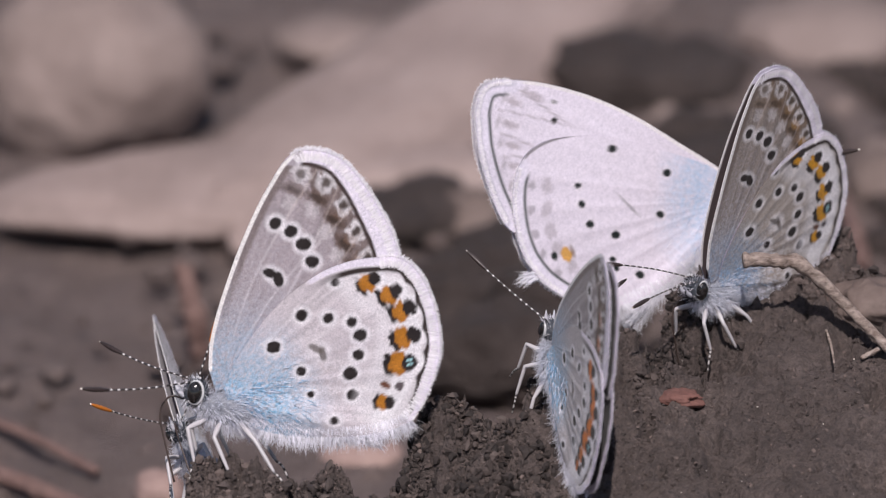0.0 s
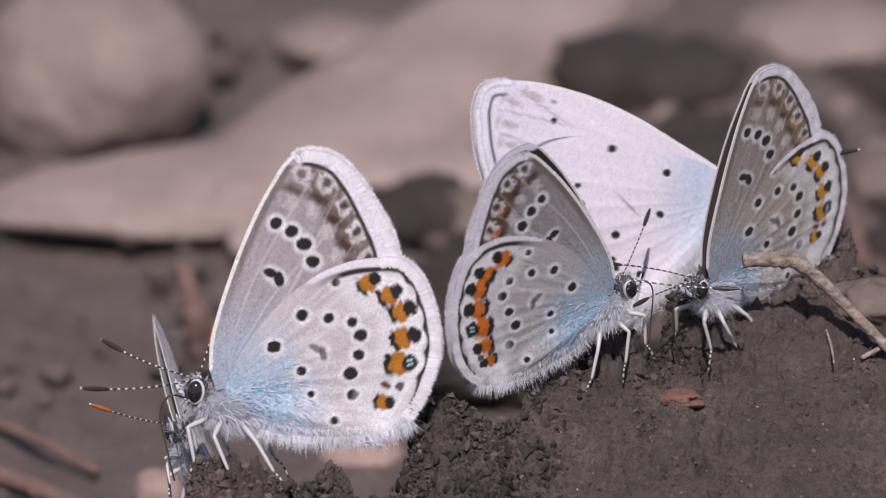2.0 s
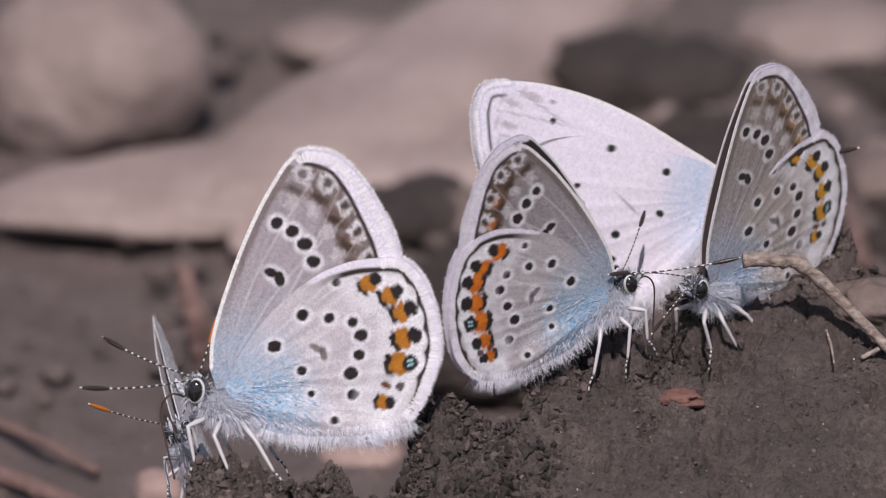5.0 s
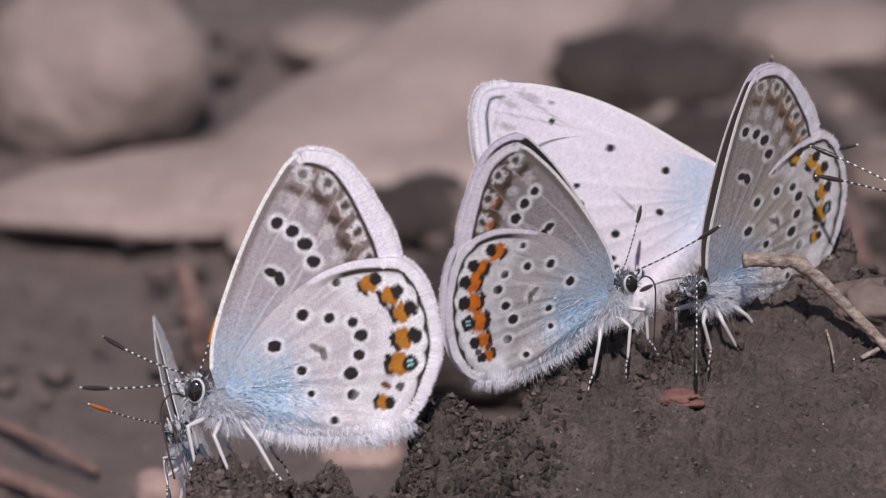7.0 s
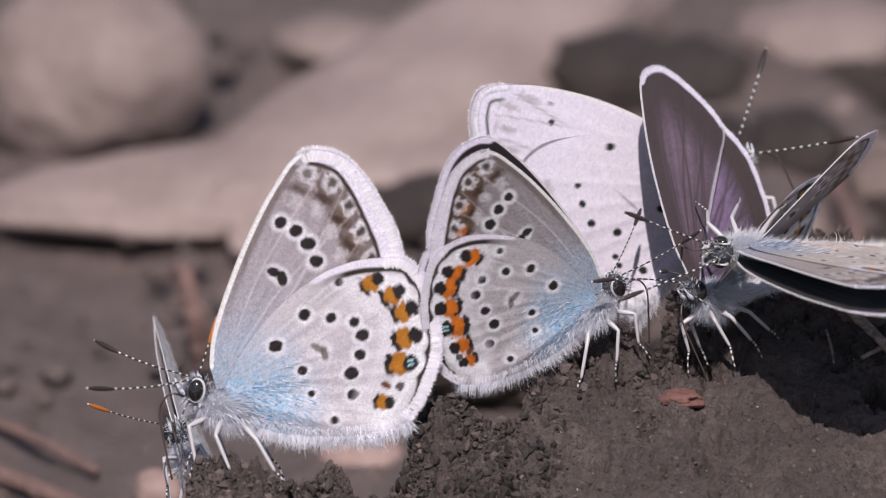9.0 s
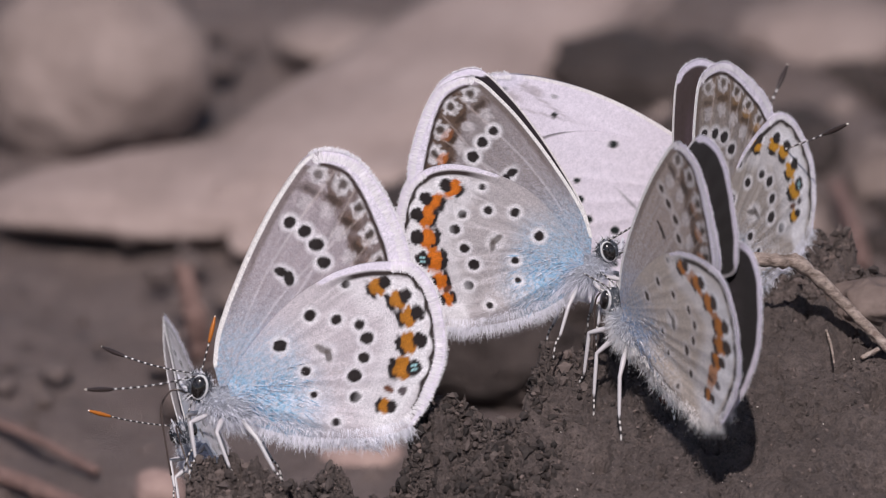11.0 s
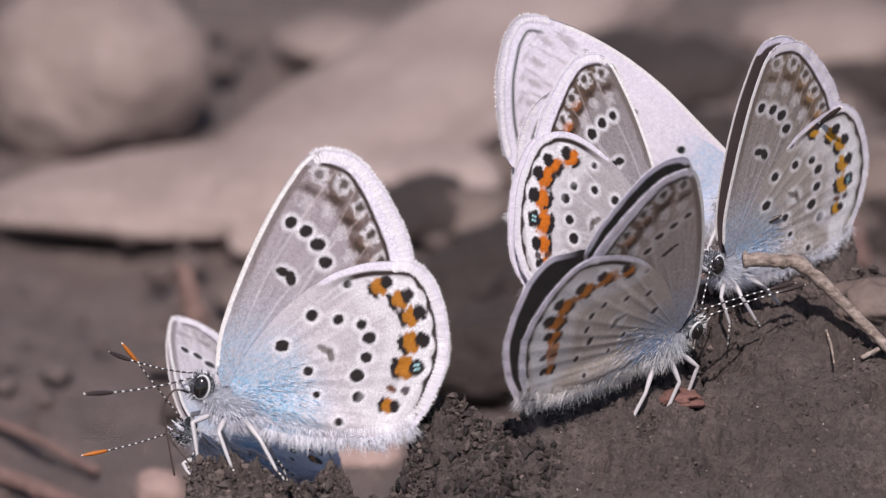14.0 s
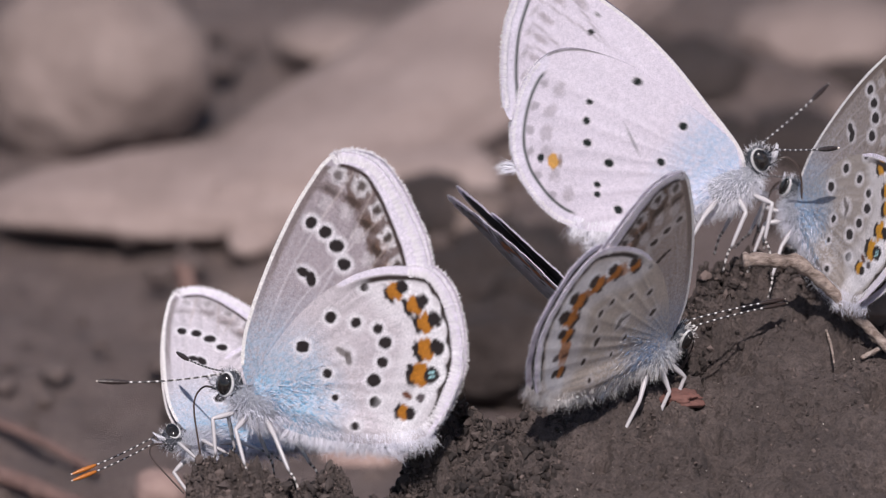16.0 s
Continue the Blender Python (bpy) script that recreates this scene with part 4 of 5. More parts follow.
ground = mesh_object("ground", np.c_[qx, qy, gz] * MM, gf, SOIL)
tagged(ground, "bare brown soil with scattered pebbles", "ground", kind="structure")


def stone(name, x, y, size, turn, material, label, seed, sink=0.25, rough=0.12, tip=0.0, boxy=2.0):
    """A weathered stone resting on the ground, size in mm along its own axes."""
    rs = np.random.RandomState(seed)
    n, m = 64, 36
    th, ph = np.meshgrid(np.linspace(0, math.pi, m), np.linspace(0, 2 * math.pi, n, endpoint=False), indexing="ij")
    u = np.c_[(np.sin(th) * np.cos(ph)).ravel(), (np.sin(th) * np.sin(ph)).ravel(), np.cos(th).ravel()]
    u = u / (np.sum(np.abs(u) ** boxy, axis=1) ** (1 / boxy))[:, None]
    off = rs.rand(3) * 40
    u = u * (1 + rough * fractal(u * 1.0 + off, 1.3, 4, 0.5))[:, None]
    v = u * np.array(size) / 2
    f = []
    for i in range(m - 1):
        for k in range(n):
            f.append((i * n + k, (i + 1) * n + k, (i + 1) * n + (k + 1) % n, i * n + (k + 1) % n))
    ob = mesh_object(name, v * MM, f, material)
    ob.matrix_basis = pose(x * MM, y * MM, (GROUND_Z + size[2] * (0.5 - sink)) * MM, 0, tip, turn)
    return tagged(ob, label, "stone")


stone("pebble", -24.3, 104.5, (15.6, 14.0, 13.4), 8, STONE_MID, "rounded pale brown pebble on the soil", 5, 0.14, 0.1, 0, 2.2)
stone("pebble", -7.6, 124.5, (8.7, 8.0, 2.7), 0, STONE_MID, "small rounded pinkish brown pebble", 8, 0.25, 0.12, 0, 2.0)
stone("pebble", 27.9, 123.0, (13.3, 12.0, 5.7), 0, STONE_MID, "rounded pale pinkish pebble in the soil", 12, 0.25, 0.12, 0, 2.0)
stone("pebble", 29.8, 91.7, (5.6, 6.0, 4.9), 0, STONE_DARK, "rounded brown pebble half in the soil", 14, 0.25, 0.12, 0, 2.0)
stone("mud_lump", 14.5, 113.7, (13.1, 12.0, 5.8), 0, DARKSOIL, "dark brown lump of dry mud", 21, 0.25, 0.22, 0, 2.6)
stone("mud_lump", 24.5, 98.7, (6.9, 9.0, 5.5), 0, DARKSOIL, "dark brown lump of soil", 23, 0.25, 0.22, 0, 2.0)
stone("mud_lump", 4.5, 77.3, (7.7, 8.0, 4.5), 0, DARKSOIL, "dark brown lump of soil", 22, 0.25, 0.25, 0, 2.0)
stone("mud_lump", 19.5, 98.7, (8.5, 9.0, 3.3), 0, DARKSOIL, "dark brown lump of soil", 29, 0.25, 0.25, 0, 2.0)
stone("pebble", -12.2, 71.8, (5.1, 5.0, 2.7), 0, STONE_DARK, "small brown pebble in the soil", 26, 0.25, 0.12, 0, 2.0)
stone("pebble", -5.0, 43.2, (5.3, 4.0, 2.7), 0, STONE_PINK, "small pinkish pebble behind the mud", 27, 0.25, 0.12, 0, 2.0)
stone("pebble", -17.0, 38.2, (3.2, 3.0, 2.7), 0, STONE_PINK, "small pale pebble behind the mud", 28, 0.25, 0.12, 0, 2.0)
stone("pebble", 1.7, 86.6, (5.3, 7.0, 3.6), 0, STONE_DARK, "brown stone half in the soil", 31, 0.25, 0.2, 0, 2.0)
stone("pebble", 6.0, 97.4, (5.4, 6.0, 2.7), 0, STONE_DARK, "brown stone half in the soil", 32, 0.25, 0.2, 0, 2.0)
# long flat rock lying slantwise
stone("flat_rock", -13.0, 91.5, (35.0, 15.0, 5.0), 9.0, STONE, "flat pale brown rock lying on the soil", 41, 0.3, 0.1, 0, 2.0)
stone("flat_rock", -0.5, 112.0, (16.5, 66.0, 6.5), -26.0, STONE, "broad flat pale brown rock lying on the soil", 44, 0.3, 0.12, 0, 2.3)
# three added dark lumps, in place of the shaded hollow behind the bank
stone("mud_lump", 3.0, 58.0, (11.0, 8.0, 6.0), 10, DARKSOIL, "added dark lump standing in for the shade behind the mud bank", 61, 0.25, 0.3, 0, 2.2)
stone("mud_lump", 8.0, 66.0, (9.0, 8.0, 7.0), -20, DARKSOIL, "added dark lump standing in for the shade behind the mud bank", 62, 0.25, 0.3, 0, 2.2)
stone("mud_lump", 1.0, 72.0, (8.0, 7.0, 4.0), 30, DARKSOIL, "added dark lump standing in for the shade behind the mud bank", 63, 0.25, 0.3, 0, 2.2)
stone("mud_lump", -2.0, 87.0, (10.0, 9.0, 4.5), 20, DARKSOIL, "dark brown lump of soil", 45, 0.3, 0.25, 0, 2.0)


def stick(name, pts, radii, material, label, category, seed=3):
    """A dry stick or stem with knots and bends, points in mm."""
    rs = np.random.RandomState(seed)
    line = curve_points([Vector(p) * MM for p in pts], 40)
    line = [q + Vector(rs.normal(0, 0.03, 3)) * radii[0] * MM for q in line]
    rr = np.interp(np.linspace(0, 1, 40), np.linspace(0, 1, len(radii)), radii) * (1 + 0.08 * rs.normal(0, 1, 40)) * MM
    v, f = tube(line, rr, 12)
    v = np.array([tuple(q) for q in v])
    v = v + 0.12 * MM * np.c_[fractal(v / MM + 3, 1.4, 3), fractal(v / MM + 13, 1.4, 3), fractal(v / MM + 23, 1.4, 3)] * radii[0]
    return tagged(mesh_object(name, v, f, material), label, category)


stick("plant_stem", [(-15.2, 62.2, -31.0), (-15.7, 61.7, -27.0), (-16.5, 62.9, -24.0)], (0.75, 0.7, 0.55), STEM, "pinkish dry plant stem standing in the soil", "stem", 5)
stick("fallen_stem", [(-28.7, 49.7, -29.0), (-25.0, 45.9, -29.0), (-20.9, 40.4, -29.0)], (0.35, 0.35, 0.3), STEM, "thin pinkish dry stem lying on the soil", "stem", 6)
stick("fallen_stem", [(-28.2, 41.3, -29.0), (-24.6, 37.9, -29.0), (-21.3, 34.5, -29.0)], (0.6, 0.6, 0.5), STEM, "pale pinkish dry stem lying on the soil", "stem", 7)
stick("fallen_stem", [(26.5, 89.3, -28.0), (27.1, 81.4, -28.0), (27.6, 76.5, -29.0)], (0.5, 0.5, 0.5), STEM, "pinkish dry stem lying on the soil", "stem", 8)
stick("twig", [(16.2, 5.0, -2.43), (18.1, 5.3, -2.6), (19.35, 5.5, -2.88), (21.3, 5.3, -4.64), (23.15, 4.6, -6.36), (26.1, 2.4, -8.93)], (0.42, 0.36, 0.40, 0.32, 0.28, 0.3), TWIG, "dry bent pale brown twig on the mud", "twig", 9)
stick("twig_piece", [(22.6, 3.6, -7.6), (23.7, 4.4, -7.3), (25.6, 5.5, -7.0)], (0.12, 0.14, 0.12), TWIG, "short thin reddish twig piece on the mud", "twig", 10)
stick("straw", [(20.8, 5.8, -6.8), (21.0, 4.5, -7.2), (21.1, 3.2, -7.7)], (0.07, 0.08, 0.05), TWIG, "short bit of dry straw on the mud", "straw", 12)
flake = stone("stone_flake", 12.8, 1.6, (2.2, 1.3, 0.9), 10, STONE_RED, "small reddish stone flake set in the mud", 51, 0.3, 0.4, 0, 2.6)
flake.location.z = (surface(12.8, 1.6) - 0.2) * MM

clod = stone("stone", 23.6, 8.4, (4.8, 4.2, 2.8), 20, STONE_DARK, "brown rounded stone set in the mud beside a twig", 53, 0.3, 0.2, 0, 2.2)
clod.location.z = (surface(23.6, 8.4) - 0.1) * MM

# crumbs of mud and grit lying on the bank
rs = np.random.RandomState(11)
ico = bmesh.new()
bmesh.ops.create_icosphere(ico, subdivisions=1, radius=1)
iv = np.array([v.co[:] for v in ico.verts])
ifc = [tuple(v.index for v in f.verts) for f in ico.faces]
ico.free()


def crumbs(name, count, low, high, material, label, near_crest, span=(-15, 27)):
    x = rs.uniform(span[0] - 2.5, span[1] + 2.5, 5 * count)
    far = np.clip(np.maximum(span[0] - x, x - span[1]) / 2.5, -1, 1)
    x = x[rs.rand(5 * count) < 0.5 - 0.5 * far][:count]
    count = len(x)
    c = np.interp(x, CREST_X, CREST_Y)
    y = c - np.abs(rs.normal(0, 2.0, count)) if near_crest else -11 + (c + 11) * rs.rand(count)
    s = low * (high / low) ** (rs.rand(count) ** 2)
    keep = fractal(np.c_[x, y, np.full(count, 8.0)], 0.42, 3) + 0.35 * rs.normal(0, 1, count) > -0.1
    x, y, s, count = x[keep], y[keep], s[keep], int(keep.sum())
    z = bank_height(x, y)
    w = iv[None] * (1 + 0.3 * rs.normal(0, 1, (count, len(iv), 1))) * s[:, None, None] * rs.uniform(0.6, 1.2, (count, 1, 3)) + np.stack([x, y, z + 0.25 * s], 1)[:, None]
    f = np.array(ifc)[None] + (np.arange(count) * len(iv))[:, None, None]
    return tagged(mesh_object(name, w.reshape(-1, 3) * MM, f.reshape(-1, 3), material, smooth=False), label, "mud crumbs", kind="stuff")


crumbs("mud_crumbs", 4200, 0.07, 0.34, GRAIN, "loose crumbs of dark damp mud", True)
crumbs("dark_crumbs", 5200, 0.07, 0.34, WET_SHADE_GRAIN, "coarse crumbs of dark wet soil at the broken end of the bank", False, (-5.0, 4.5))
# dark colour here imitates the shade of holes under the insects
crumbs("dark_crumbs", 2600, 0.06, 0.26, WET_SHADE_GRAIN, "crumbs along the crest of the bank, darkened for the shade in its holes", True, (8.5, 18.0))
crumbs("mud_grains", 20000, 0.03, 0.13, GRAIN, "fine grains of dark mud", False)
GRIT = Mat("pale_grit", 0.5)
GRIT.colour((0.5, 0.44, 0.4))
crumbs("grit", 420, 0.02, 0.06, GRIT.m, "pale sand grains in the mud", False)


# clods and small stones on the soil behind
def clods(name, count, x_range, y_range, low, ratio, material, label):
    x, y = rs.uniform(*x_range, count), rs.uniform(*y_range, count)
    s = low * ratio ** (rs.rand(count) ** 2)
    w = iv2[None] * (1 + 0.16 * rs.normal(0, 1, (count, len(iv2), 1))) * s[:, None, None] * rs.uniform(0.6, 1.3, (count, 1, 3)) * (1, 1, 0.7) + np.stack([x, y, GROUND_Z + 0.3 * s], 1)[:, None]
    f = np.array(ifc2)[None] + (np.arange(count) * len(iv2))[:, None, None]
    tagged(mesh_object(name, w.reshape(-1, 3) * MM, f.reshape(-1, 3), material), label, "soil", kind="stuff")


ico = bmesh.new()
bmesh.ops.create_icosphere(ico, subdivisions=2, radius=1)
iv2 = np.array([v.co[:] for v in ico.verts])
ifc2 = [tuple(v.index for v in f.verts) for f in ico.faces]
ico.free()
clods("soil_clods", 420, (-34, 34), (18, 130), 0.3, 5.0, SOIL, "scattered brown clods and small stones on the soil")
clods("dark_clods", 110, (4, 34), (52, 128), 0.9, 3.2, DARKSOIL, "dark brown clods of broken soil")
clods("pale_clods", 40, (8, 34), (55, 125), 0.7, 3.0, STONE_MID, "small pale stones among broken soil")


# ---- butterflies ----
BASE = {"spots": SPOTS, "tone": 1.0, "fore": (166, 154, 158), "hind": (204, 195, 200), "vein": (226, 218, 222), "blue": (132, 184, 216), "band": 1.3, "cut": 1.0, "hind_cut": 1.0, "broad": False, "blue_reach": 215,
        "black": (36, 27, 28), "white": (246, 242, 246), "brown": (90, 68, 56), "orange": (186, 118, 32), "fringe": (240, 232, 245), "fore_orange": 0.12, "dot": 1.0, "halo": 0.7, "rim": 0.9, "slim": 1,
        "chain": 0.0, "lunule": 1.0, "gems": ("o5",), "upper": (146, 116, 168), "upper_hind": (146, 116, 168), "upper_dark": (74, 60, 62), "border": 95, "fur": lin(242, 240, 248)}
VIVID = BASE | {"spots": SPOTS_WIDE, "orange": (214, 114, 24), "fore_orange": 0.8, "band": 1.8, "brown": (88, 66, 52), "cut": 1.0, "broad": True, "blue": (134, 184, 218), "upper": (60, 46, 56), "upper_hind": (60, 46, 56), "upper_dark": (40, 30, 36),
                "fore": (143, 133, 133), "hind": (182, 174, 176), "dot": 0.94, "rim": 0.72, "chain": 0.55, "lunule": 1.1, "gems": ("o5",)}
TAWNY = BASE | {"spots": SPOTS_TAWNY, "cut": 0.985, "hind_cut": 0.985, "fore": (141, 128, 120), "hind": (165, 154, 147), "vein": (188, 177, 171), "orange": (210, 148, 32), "fore_orange": 0.35, "blue": (138, 172, 206), "blue_reach": 165, "brown": (112, 88, 68), "dot": 0.95,
                "rim": 0.66, "lunule": 0.95, "gems": ("o5",), "halo": 0.55, "chain": 0.0, "upper": (112, 93, 106), "upper_hind": (134, 112, 142), "upper_dark": (78, 64, 64)}
DUSKY = BASE | {"spots": SPOTS_DUSKY, "hind_cut": 1.05, "fore": (166, 148, 138), "hind": (196, 181, 170), "vein": (186, 175, 171), "orange": (190, 112, 28), "fore_orange": 0.55, "blue": (124, 150, 184), "blue_reach": 150, "brown": (88, 64, 50), "dot": 0.85,
                "slim": 0.6, "cut": 0.96, "halo": 0.25, "chain": 0.85, "lunule": 0.95, "black": (54, 37, 31), "fur": lin(242, 237, 236), "rim": 0.62, "band": 1.6, "gems": (), "upper": (60, 49, 55), "upper_hind": (60, 49, 55), "upper_dark": (30, 21, 24), "border": 70}


def wing_set(label_fore, label_hind, left, right, sweep_left=0.0, sweep_right=0.0, fine_left=True, fine_right=True):
    return {1: {"open": left, "sweep": sweep_left, "fine": fine_left, "label_fore": label_fore, "label_hind": label_hind},
            -1: {"open": right, "sweep": sweep_right, "fine": fine_right, "label_fore": label_fore, "label_hind": label_hind}}


MALE_F, MALE_H = "grey lilac forewing with black spots and white fringe", "grey lilac hindwing with orange band and blue base"
CAST = {}


def cast(key, name, label, spec, scale, wings, **more):
    thing, holders, feelers = butterfly(name, label, spec, scale, wings, **more)
    CAST[key] = (thing, holders, feelers, wings, scale)
    thing.matrix_basis = pose(*[c * MM for c in ROWS[key][0][1:4]], *ROWS[key][0][4:])


